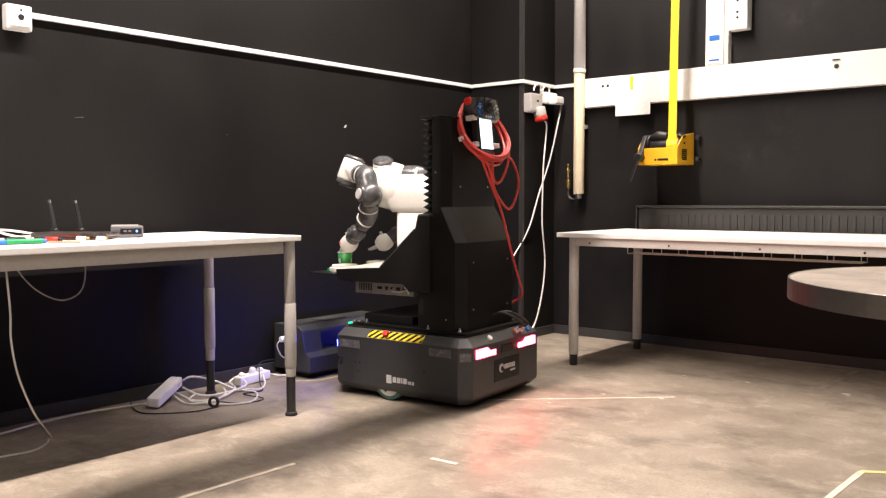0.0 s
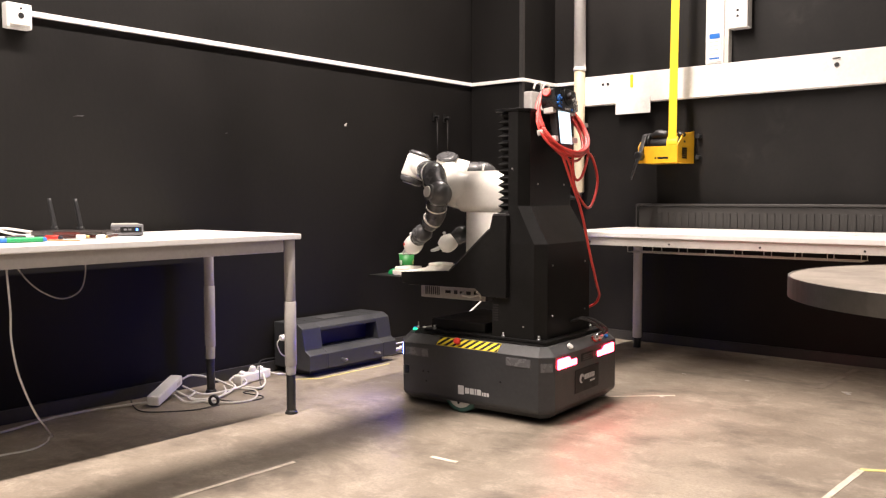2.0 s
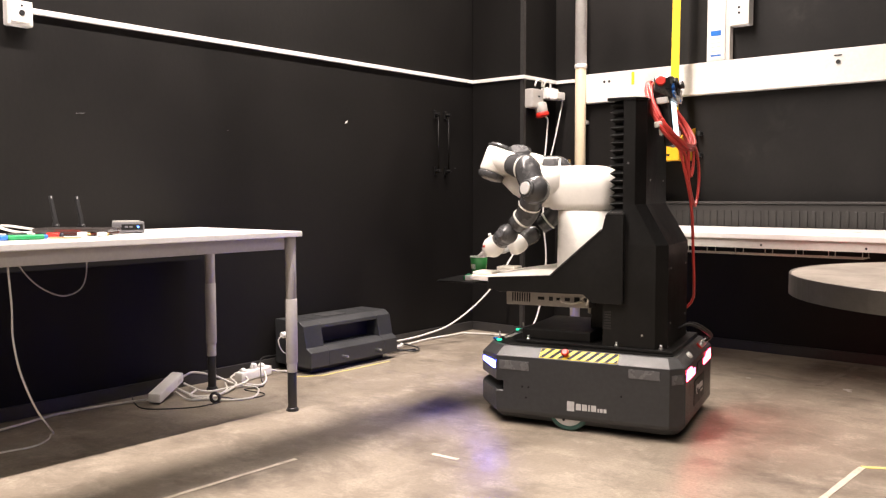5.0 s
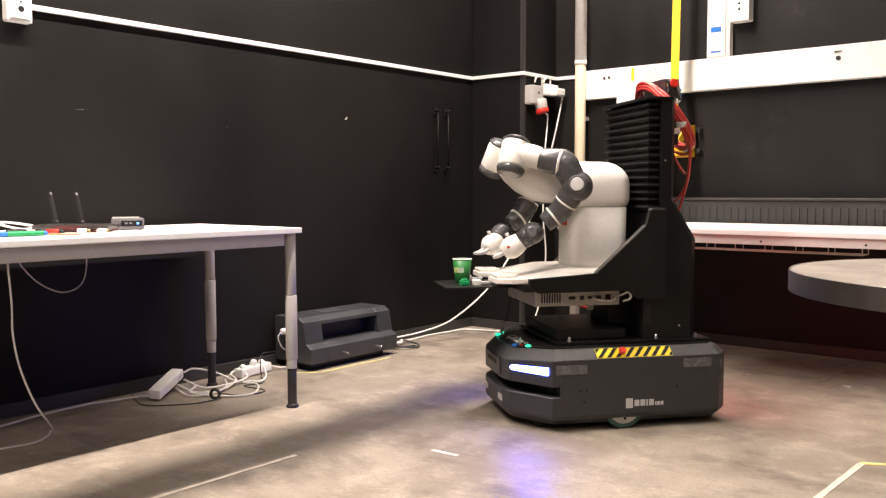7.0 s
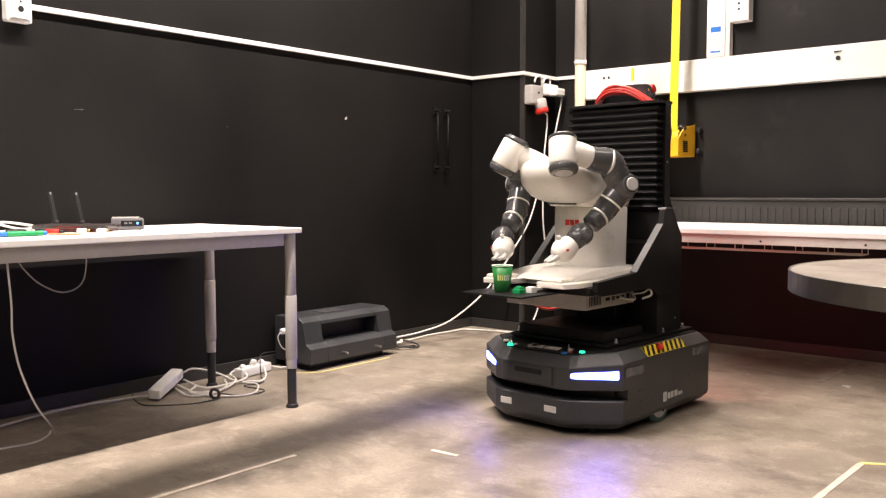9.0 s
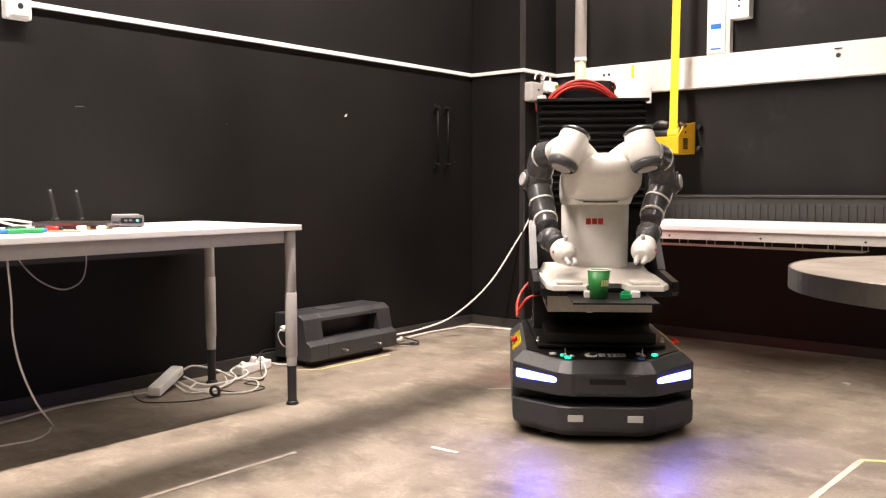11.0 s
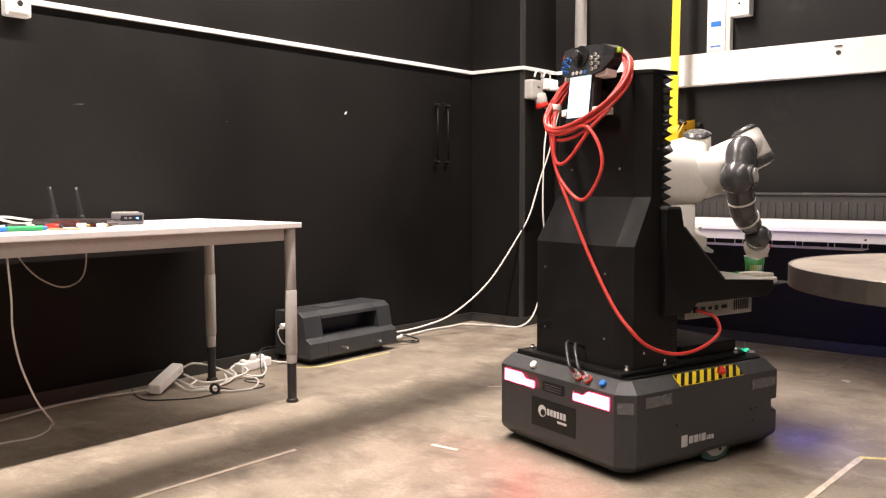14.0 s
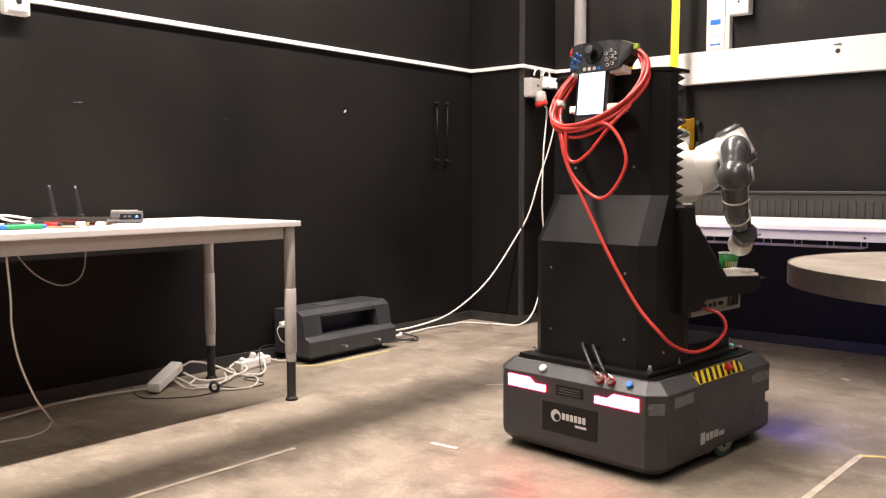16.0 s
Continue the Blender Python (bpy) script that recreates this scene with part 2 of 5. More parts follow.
def prism(points, lo, hi, axis="z", bevel=0.0, seg=2):
    """A polygon extruded from lo to hi: along z its points are (x, y), along y (x, z), along x (y, z)."""
    put = {"z": lambda a, b, c: (a, b, c), "y": lambda a, b, c: (a, c, b), "x": lambda a, b, c: (c, a, b)}[axis]
    bm = bmesh.new()
    low, top = [bm.verts.new(put(a, b, lo)) for a, b in points], [bm.verts.new(put(a, b, hi)) for a, b in points]
    bm.faces.new(low[::-1]), bm.faces.new(top)
    k = len(points)
    for i in range(k):
        bm.faces.new((low[i], low[(i + 1) % k], top[(i + 1) % k], top[i]))
    bmesh.ops.recalc_face_normals(bm, faces=bm.faces)
    if bevel:
        bmesh.ops.bevel(bm, geom=bm.edges[:], offset=bevel, segments=seg, profile=0.6, affect="EDGES")
    return bm


def loft(rings):
    """Joins rings of equally many points, with both ends closed."""
    bm = bmesh.new()
    rows = [[bm.verts.new(p) for p in r] for r in rings]
    k = len(rows[0])
    for a, b in zip(rows, rows[1:]):
        for i in range(k):
            bm.faces.new((a[i], a[(i + 1) % k], b[(i + 1) % k], b[i]))
    bm.faces.new(rows[0][::-1]), bm.faces.new(rows[-1])
    bmesh.ops.recalc_face_normals(bm, faces=bm.faces)
    return bm


def catmull(pts, steps):
    pts = [Vector(p) for p in pts]
    p = [2 * pts[0] - pts[1]] + pts + [2 * pts[-1] - pts[-2]]
    out = []
    for i in range(1, len(p) - 2):
        for s in range(steps):
            u = s / steps
            out.append(0.5 * (2 * p[i] + (p[i + 1] - p[i - 1]) * u + (2 * p[i - 1] - 5 * p[i] + 4 * p[i + 1] - p[i + 2]) * u * u
                              + (3 * p[i] - p[i - 1] - 3 * p[i + 1] + p[i + 2]) * u ** 3))
    return out + [pts[-1]]


def tube(pts, radii, sides=10, steps=6, curved=True):
    """A round body along a line; radii is one number or one for each point."""
    if not isinstance(radii, (list, tuple)):
        radii = [radii] * len(pts)
    if curved:
        line = catmull(pts, steps)
        rad = [r.x for r in catmull([(r, 0, 0) for r in radii], steps)]
    else:
        line, rad = [Vector(p) for p in pts], radii
    rings, side = [], None
    for i, p in enumerate(line):
        d = (line[min(i + 1, len(line) - 1)] - line[max(i - 1, 0)]).normalized()
        if side is None:
            side = d.orthogonal().normalized()
        side = (side - d * side.dot(d)).normalized()
        up = d.cross(side)
        rings.append([p + (side * math.cos(a) + up * math.sin(a)) * rad[i] for a in (2 * math.pi * j / sides for j in range(sides))])
    return smooth(loft(rings))


def rod(a, b, r, r2=None, sides=20, bevel=0.0):
    """A cylinder or cone from a to b, with softened rims."""
    a, b = Vector(a), Vector(b)
    r2 = r if r2 is None else r2
    d = (b - a).normalized()
    if not bevel:
        bm = tube([a, b], [r, r2], sides, curved=False)
    else:
        bm = tube([a, a + d * bevel * 0.35, a + d * bevel, b - d * bevel, b - d * bevel * 0.35, b],
                  [r - bevel, r - bevel * 0.3, r, r2, r2 - bevel * 0.3, r2 - bevel], sides, curved=False)
    for f in bm.faces:
        f.smooth = len(f.verts) == 4
    return bm


def ball(c, r, squash=(1, 1, 1), u=20, v=14):
    bm = bmesh.new()
    bmesh.ops.create_uvsphere(bm, u_segments=u, v_segments=v, radius=1)
    for w in bm.verts:
        w.co = Vector(c) + Vector((w.co.x * r * squash[0], w.co.y * r * squash[1], w.co.z * r * squash[2]))
    return smooth(bm)


def joined(*bms):
    out = bmesh.new()
    for b in bms:
        me = bpy.data.meshes.new("tmp")
        b.to_mesh(me)
        out.from_mesh(me)
        bpy.data.meshes.remove(me)
        b.free()
    return out


def mesh_of(name, bm, mat):
    me = bpy.data.meshes.new(name)
    bm.to_mesh(me)
    bm.free()
    me.materials.append(mat)
    return me


def part(name, bm, mat, parent, label=""):
    ob = new(name, mesh_of(name, bm, mat))
    ob.parent = parent
    return tagged(ob, label)


def thing(name, label, category, group="", kind="", at=None):
    ob = new(name)
    ob.empty_display_size = 0.1
    if at is not None:
        ob.matrix_basis = at
    return tagged(ob, label, category, group, kind)


def solid(name, bm, mat, label="", category="", group="", kind=""):
    return tagged(new(name, mesh_of(name, bm, mat)), label, category, group, kind)


def structure(name, bm, mat, label=""):
    return solid(name, bm, mat, label, "", "", "structure")


# ---------- the room ----------
XL, YR, YC, XC = -3.37, 4.70, 4.333, -2.976      # side wall, end wall, corner column
XE, YB, ZT, BASE0 = 3.2, -2.6, 3.7, 0.056
structure("floor", box(XL - 0.2, XE + 0.2, YB - 0.2, YR + 0.2, -0.1, 0.0), M["floor"], "worn sealed brown-grey concrete floor with pale scuffs")
structure("wall_west", box(XL - 0.15, XL, YB, YR + 0.15, 0.0, ZT), M["black_wall"], "matt black painted wall with small scuffs")
structure("wall_north", box(XL, XE, YR, YR + 0.15, 0.0, ZT), M["smeared_wall"], "matt black painted end wall with grey smears")
structure("wall_column", box(XL + 0.002, XC, YC, YR - 0.002, 0.0, ZT - 0.002, 0.004), M["black_wall"], "black painted square column in the corner")
structure("wall_east", box(XE, XE + 0.15, YB, YR + 0.15, 0.0, ZT), M["back_wall"], "plain grey wall")
structure("wall_south", box(XL - 0.15, XE + 0.15, YB - 0.15, YB, 0.0, ZT), M["back_wall"], "plain grey wall")
structure("ceiling", box(XL - 0.15, XE + 0.15, YB - 0.15, YR + 0.15, ZT, ZT + 0.1), M["ceiling"], "dark ceiling")
structure("corner_trim", joined(box(XC - 0.022, XC + 0.002, YC - 0.002, YC, BASE0, ZT - 0.01), box(XC, XC + 0.002, YC - 0.0019, YC + 0.022, BASE0, ZT - 0.01)), M["corner"], "dark metal corner profile on the column")
BASE_H = 0.055
structure("baseboard_west", box(XL, XL + 0.012, YB, YC, 0.0, BASE_H, 0.003), M["grey_trim"], "low dark grey baseboard along the black wall")
structure("baseboard_column", joined(box(XL + 0.013, XC + 0.012, YC - 0.012, YC, 0.0, BASE_H, 0.003), box(XC, XC + 0.012, YC + 0.001, YR - 0.013, 0.0, BASE_H, 0.003)), M["grey_trim"], "low grey baseboard round the column")
structure("baseboard_north", box(XC, XE, YR - 0.012, YR, 0.0, BASE_H, 0.003), M["grey_trim"], "low grey baseboard along the end wall")

# unseen rail just below the row of tubes, added to cast the dark floor band
rail = thing("lighting_rail", "unseen black rail added below the tubes to shade the floor", "rail", kind="structure")
part("rail_bar", box(-2.322, -2.262, YB + 0.1, 3.2, 2.78, 2.83, 0.004), M["mast"], rail)


# ---------- wall services ----------
def conduits():
    c = thing("cable_conduit", "thin white plastic cable conduit running along the black walls", "conduit", kind="structure")
    z = 1.577
    part("conduit_run", box(XL, XL + 0.018, 1.545, YC - 0.018, z - 0.0105, z + 0.0105, 0.003), M["white_pvc"], c)
    part("conduit_run", box(XL, XC + 0.018, YC - 0.018, YC, z - 0.0105, z + 0.0105, 0.003), M["white_pvc"], c)
    part("conduit_run", box(XC, XC + 0.018, YC, YR - 0.001, z - 0.0105, z + 0.0105, 0.003), M["white_pvc"], c)
    part("conduit_run", box(XC + 0.018, -2.76, YR - 0.018, YR, z - 0.0105, z + 0.0105, 0.003), M["white_pvc"], c)
    s = thing("wall_socket", "white surface-mounted wall socket box on the black wall", "socket")
    part("housing", box(XL, XL + 0.045, 1.452, 1.548, 1.508, 1.604, 0.008), M["white_pvc"], s)
    part("cover", box(XL + 0.044, XL + 0.052, 1.462, 1.538, 1.520, 1.592, 0.004), M["white_pvc"], s)
    part("socket_hole", rod((XL + 0.050, 1.502, 1.556), (XL + 0.054, 1.502, 1.556), 0.011), M["black_plastic"], s)
    part("socket_hole", rod((XL + 0.050, 1.502, 1.583), (XL + 0.054, 1.502, 1.583), 0.004), M["black_plastic"], s)


def trunking():
    c = thing("wall_trunking", "wide white installation trunking along the black end wall", "trunking", kind="structure")
    part("channel", box(-2.735, XE - 0.01, YR - 0.050, YR, 1.425, 1.602, 0.006), M["white_pvc"], c)
    part("cover", box(-2.732, XE - 0.02, YR - 0.0530, YR - 0.0495, 1.428, 1.599, 0.001), M["white_pvc"], c)
    for x in (-2.60, -2.567):
        part("socket_hole", rod((x, YR - 0.0565, 1.547), (x, YR - 0.0535, 1.547), 0.008, sides=14), M["black_plastic"], c)
    part("socket_hole", rod((-1.268, YR - 0.0565, 1.535), (-1.268, YR - 0.0535, 1.535), 0.012, sides=14), M["black_plastic"], c)
    part("marking", box(-1.288, -1.250, YR - 0.0575, YR - 0.0555, 1.565, 1.571), M["black_plastic"], c)
    part("tag", box(-2.418, -2.400, YR - 0.0575, YR - 0.0555, 1.515, 1.590), M["hazard"], c, "small yellow paper tag")
    part("hanging_note", box(-2.512, -2.286, YR - 0.0605, YR - 0.0575, 1.360, 1.455, 0.001), M["paper"], c, "white sheet taped to the trunking")
    p = thing("wall_duct", "white vertical wall duct with a printed notice", "duct", kind="structure")
    part("duct", box(-1.962, -1.858, YR - 0.050, YR, 1.603, ZT - 0.02, 0.005), M["white_pvc"], p)
    part("duct_edge", box(-1.857, -1.832, YR - 0.046, YR, 1.603, ZT - 0.02, 0.003), M["beige_metal"], p)
    nt = thing("notice", "printed white notice with blue headings on the duct", "notice")
    part("sheet", box(-1.945, -1.870, YR - 0.053, YR - 0.0505, 1.615, 1.80), M["paper"], nt)
    part("heading", box(-1.938, -1.880, YR - 0.0545, YR - 0.0528, 1.740, 1.768), M["blue"], nt)
    part("heading", box(-1.938, -1.880, YR - 0.0545, YR - 0.0528, 1.628, 1.637), M["blue"], nt)
    for i in range(4):
        part("text_bar", box(-1.936, -1.886, YR - 0.0545, YR - 0.0528, 1.655 + i * 0.022, 1.659 + i * 0.022), M["light_plate"], nt)
    d = thing("socket_strip", "white vertical socket strip with small dark holes", "socket")
    part("housing", box(-1.826, -1.722, YR - 0.07, YR, 1.780, 2.35, 0.006), M["white_pvc"], d)
    for i in range(5):
        z = 1.845 + i * 0.030 + (0.03 if i > 1 else 0)
        part("socket_hole", rod((-1.776, YR - 0.0715, z), (-1.776, YR - 0.0685, z), 0.007, sides=12), M["black_plastic"], d)


def pipe():
    p = thing("drop_pipe", "white and cream vertical pipe with a brass valve", "pipe")
    x, y = -2.752, YR - 0.075
    part("upper_pipe", rod((x, y, 1.645), (x, y, ZT - 0.02), 0.036), M["white_pvc"], p)
    part("lower_pipe", rod((x, y, 0.895), (x, y, 1.65), 0.0335, bevel=0.004), M["cream"], p, "cream lower pipe")
    part("collar", rod((x, y, 1.640), (x, y, 1.662), 0.039, bevel=0.003), M["white_pvc"], p)
    part("end_fitting", rod((x, y, 0.865), (x, y, 0.897), 0.020, bevel=0.004), M["alu"], p)
    for i, (z0, z1, r) in enumerate(((0.93, 0.985, 0.017), (0.985, 1.02, 0.012), (1.02, 1.055, 0.015), (1.055, 1.085, 0.009))):
        part("valve", rod((x - 0.075, y, z0), (x - 0.075, y, z1), r, sides=14, bevel=0.003), M["brass"], p, "brass valve")
    part("elbow_hose", tube([(x - 0.075, y, 0.935), (x - 0.073, y, 0.885), (x - 0.045, y, 0.862), (x, y, 0.868)], 0.011), M["black_cable"], p)
    part("bracket", box(x - 0.02, x + 0.02, y, YR, 1.30, 1.325, 0.003), M["beige_metal"], p)


def winch():
    w = thing("load_binder_box", "yellow steel strap winch box mounted on the black wall", "winch")
    x0, x1, y0, y1 = -2.262, -2.036, YR - 0.245, YR - 0.03
    t = 0.006
    part("front_plate", box(x0, x1, y0, y0 + t, 1.057, 1.150, 0.002), M["yellow"], w)
    part("bottom_plate", box(x0, x1, y0 + t, y1, 1.057, 1.063, 0.002), M["yellow"], w)
    part("back_plate", box(x0, x1, y1, y1 + t, 1.057, 1.235, 0.002), M["yellow"], w)
    for x in (x0 - t, x1):
        part("side_plate", prism([(y0, 1.057), (y1 + t, 1.057), (y1 + t, 1.240), (y0 + 0.07, 1.215), (y0, 1.150)], x, x + t, "x", 0.0015), M["yellow"], w)
    part("drum", rod((x0 + 0.01, y0 + 0.10, 1.165), (x1 - 0.01, y0 + 0.10, 1.165), 0.042, bevel=0.004), M["black_plastic"], w, "black winch drum")
    part("strap_wrap", rod((x0 + 0.142, y0 + 0.10, 1.165), (x0 + 0.206, y0 + 0.10, 1.165), 0.052, bevel=0.003), M["strap"], w, "wound yellow webbing")
    part("flange", rod((x0 + 0.02, y0 + 0.09, 1.175), (x0 + 0.04, y0 + 0.09, 1.175), 0.055, bevel=0.004), M["black_plastic"], w)
    part("ratchet", prism([(y0 - 0.038, 1.088), (y0 - 0.012, 1.085), (y0 + 0.075, 1.200), (y0 + 0.060, 1.228), (y0 + 0.030, 1.215)], x0 + 0.006, x0 + 0.032, "x", 0.004), M["black_plastic"], w, "black ratchet lever")
    part("ratchet_knob", rod((x0 + 0.018, y0 - 0.052, 1.098), (x0 + 0.018, y0 - 0.004, 1.098), 0.024, sides=20, bevel=0.005), M["black_plastic"], w)
    part("drum_cover", tube([(x0 + 0.045, y0 + 0.085, 1.205), (x0 + 0.085, y0 + 0.080, 1.222), (x0 + 0.135, y0 + 0.085, 1.215)], [0.020, 0.026, 0.022], 14), M["black_plastic"], w)
    part("drum_cover", tube([(x0 + 0.210, y0 + 0.085, 1.205), (x0 + 0.222, y0 + 0.080, 1.222)], [0.020, 0.024], 14), M["black_plastic"], w)
    part("tail_cord", tube([(x0 + 0.015, y0 - 0.040, 1.085), (x0 + 0.004, y0 - 0.050, 1.04), (x0 - 0.022, y0 - 0.050, 0.965)], [0.012, 0.009, 0.005]), M["black_plastic"], w)
    for i in range(6):
        part("vent_slot", box(x1 + t, x1 + t + 0.002, y0 + 0.060, y0 + 0.120, 1.082 + 0.0105 * i, 1.0895 + 0.0105 * i), M["hazard_black"], w)
    part("bolt", rod((x1 + t, y0 + 0.085, 1.175), (x1 + t + 0.006, y0 + 0.085, 1.175), 0.006, sides=12), M["black_plastic"], w)
    part("print_bar", box(x0 + 0.115, x0 + 0.180, y0 - 0.0015, y0 + 0.001, 1.078, 1.090), M["hazard_black"], w)
    part("print_bar", box(x0 + 0.098, x0 + 0.108, y0 - 0.0015, y0 + 0.001, 1.078, 1.090), M["hazard_black"], w)
    for z in (1.09, 1.21):
        part("wall_bolt", rod((x1 + 0.03, YR - 0.045, z), (x1 + 0.03, YR, z), 0.013, bevel=0.002, sides=12), M["black_plastic"], w)
    part("mount_rail", box(x0 + 0.02, x1 + 0.002, YR - 0.026, YR, 1.075, 1.225, 0.003), M["black_plastic"], w)
    part("strap", prism([(x0 + 0.150, 1.17), (x0 + 0.198, 1.17), (x0 + 0.206, 2.0), (x0 + 0.208, ZT), (x0 + 0.164, ZT), (x0 + 0.160, 2.0)], y0 + 0.056, y0 + 0.060, "y"), M["strap"], w, "tight yellow webbing strap rising to the ceiling")


def plugs():
    s = thing("power_outlet", "grey industrial power outlet with a red plug on the column", "socket")
    X = XC
    part("housing", box(X, X + 0.060, 4.344, 4.467, 1.392, 1.508, 0.010), M["grey_metal"], s)
    part("hinged_cover", rod((X + 0.052, 4.436, 1.425), (X + 0.064, 4.440, 1.366), 0.038, bevel=0.006), M["grey_metal"], s)
    part("red_plug", rod((X + 0.063, 4.440, 1.368), (X + 0.069, 4.443, 1.342), 0.041, bevel=0.006), M["red"], s, "red plug collar")
    part("socket_hole", box(X + 0.0595, X + 0.062, 4.402, 4.422, 1.458, 1.468), M["black_plastic"], s)
    b = thing("double_socket", "white double wall socket with a plugged-in adapter on the column", "socket")
    part("housing", box(X, X + 0.05, 4.522, 4.652, 1.46, 1.53, 0.008), M["white_pvc"], b)
    part("adapter", box(X + 0.048, X + 0.10, 4.552, 4.652, 1.455, 1.505, 0.010), M["white_pvc"], b, "white plug adapter")
    for y0 in (4.427, 4.522):
        part("cable_loop", tube([(X + 0.02, y0, 1.53), (X + 0.025, y0 + 0.008, 1.558), (X + 0.03, y0 + 0.035, 1.571), (X + 0.03, y0 + 0.062, 1.558), (X + 0.025, y0 + 0.07, 1.53)], 0.006), M["white_cable"], b)
    solid("power_cable", tube([(X + 0.070, 4.470, 1.345), (X + 0.072, 4.492, 1.32), (X + 0.07, 4.482, 1.20), (X + 0.07, 4.461, 1.05), (X + 0.07, 4.452, 0.72), (X + 0.07, 4.484, 0.49), (X + 0.07, 4.456, 0.29), (X + 0.06, 4.382, 0.09),
                           (X + 0.02, 4.292, 0.010), (X - 0.11, 4.217, 0.008), (X - 0.30, 4.145, 0.008), (XL + 0.08, 4.03, 0.008), (XL + 0.065, 3.84, 0.010), (XL + 0.10, 3.60, 0.012), (XL + 0.16, 3.44, 0.03)], 0.0052, 8, 8), M["white_cable"],
          "white power cable hanging from the red plug to the floor", "cable")
    solid("power_cable", tube([(X + 0.080, 4.632, 1.47), (X + 0.079, 4.643, 1.43), (X + 0.052, 4.567, 1.12), (X + 0.030, 4.471, 0.89), (X + 0.020, 4.382, 0.69), (X - 0.02, 4.297, 0.54),
                           (-3.042, 4.071, 0.292), (-3.126, 3.843, 0.124), (-3.20, 3.65, 0.065), (-3.27, 3.45, 0.045), (-3.28, 3.34, 0.06)], 0.0052, 8, 8), M["white_cable"],
          "white power cable slung from the socket to the charging station", "cable")


def hooks():
    for y in (3.965, 4.062):
        h = thing("wall_bracket", "black steel wall bracket on the black wall", "bracket", "brackets on the wall")
        for z in (1.01, 1.35):
            part("plate", box(XL, XL + 0.010, y - 0.012, y + 0.012, z - 0.025, z + 0.025, 0.003), M["mast"], h)
            part("lug", rod((XL + 0.012, y, z), (XL + 0.045, y, z), 0.010, bevel=0.002, sides=12), M["mast"], h)
        part("bar", rod((XL + 0.03, y, 1.02), (XL + 0.03, y, 1.34), 0.005, sides=12), M["black_wall"], h)
    for y, z, a, b in ((1.745, 1.20, 0.022, 0.004), (3.23, 1.256, 0.010, 0.012), (2.46, 1.17, 0.008, 0.003), (4.16, 1.03, 0.004, 0.004)):
        solid("wall_scuff", prism([(y - a, z - b * 0.5), (y + a * 0.6, z - b * 0.2), (y + a, z + b), (y - a * 0.3, z + b * 0.6)], XL + 0.0005, XL + 0.0025, "x"), M["light_plate" if b > 0.01 else "reflector"],
              "small pale chip in the black wall paint", "scuff", "scuffs on the wall")


def radiator():
    r = thing("radiator", "dark grey ribbed panel radiator on the end wall", "radiator")
    y1 = YR - 0.035
    y0 = y1 - 0.075
    x0, x1 = -2.335, 0.2
    part("panel", box(x0, x1, y0 + 0.012, y1, 0.575, 0.815, 0.006), M["rad"], r)
    part("top_cover", box(x0 - 0.006, x1 + 0.006, y0 - 0.002, y1 + 0.004, 0.815, 0.828, 0.003), M["rad"], r)
    part("side_cover", box(x0 - 0.012, x0 - 0.001, y0, y1 + 0.004, 0.575, 0.826, 0.003), M["rad"], r)
    rib = mesh_of("rib", box(-0.011, 0.011, -0.005, 0.003, 0.60, 0.778, 0.003, 2), M["rad"])
    x = x0 + 0.14
    while x < x1 - 0.03:
        ob = new("rib", rib)
        ob.parent, ob.location = r, (x, y0 + 0.012, 0)
        x += 0.0400


conduits(), trunking(), pipe(), winch(), plugs(), hooks(), radiator()


# ---------- tables ----------
def left_table():
    t = thing("work_table", "white-topped height-adjustable work table with grey legs", "table")
    x0, x1, y0, y1, z = -3.315, -2.617, 0.55, 2.262, 0.724
    part("tabletop", box(x0, x1, y0, y1, z - 0.022, z, 0.003), M["white_lam"], t)
    for nm, b in (("front_rail", (x1 - 0.055, x1 - 0.018, y0 + 0.07, y1 - 0.075)), ("back_rail", (x0 + 0.03, x0 + 0.065, y0 + 0.07, y1 - 0.075))):
        part(nm, box(*b, z - 0.070, z - 0.0225, 0.004), M["grey_metal"], t)
    part("end_rail", box(x0 + 0.09, x1 - 0.08, y1 - 0.075, y1 - 0.035, z - 0.070, z - 0.0225, 0.004), M["grey_metal"], t)
    part("end_rail", box(x0 + 0.09, x1 - 0.08, y0 + 0.035, y0 + 0.075, z - 0.070, z - 0.0225, 0.004), M["grey_metal"], t)
    for x in (x0 + 0.100, x1 - 0.030):
        for y in (y1 - (0.037 if x > x0 + 0.2 else 0.020), y0 + 0.05):
            j, k, m = (0.451, 0.196, 0.158) if x > x0 + 0.2 else (0.475, 0.209, 0.153)
            leg = part("leg", rod((x, y, j), (x, y, z - 0.0225), 0.0215, bevel=0.002), M["grey_metal"], t)
            part("sleeve", rod((x, y, k), (x, y, j + 0.002), 0.0235, 0.024, bevel=0.002), M["grey_metal"], leg)
            part("lower_sleeve", rod((x, y, m), (x, y, k + 0.002), 0.0205, bevel=0.002), M["grey_metal"], leg)
            part("foot", rod((x, y, 0.014), (x, y, m + 0.002), 0.0185, bevel=0.002), M["black_plastic"], leg, "black extended foot")
            part("foot_pad", rod((x, y, 0.0), (x, y, 0.015), 0.026, 0.022, bevel=0.003), M["black_plastic"], leg)


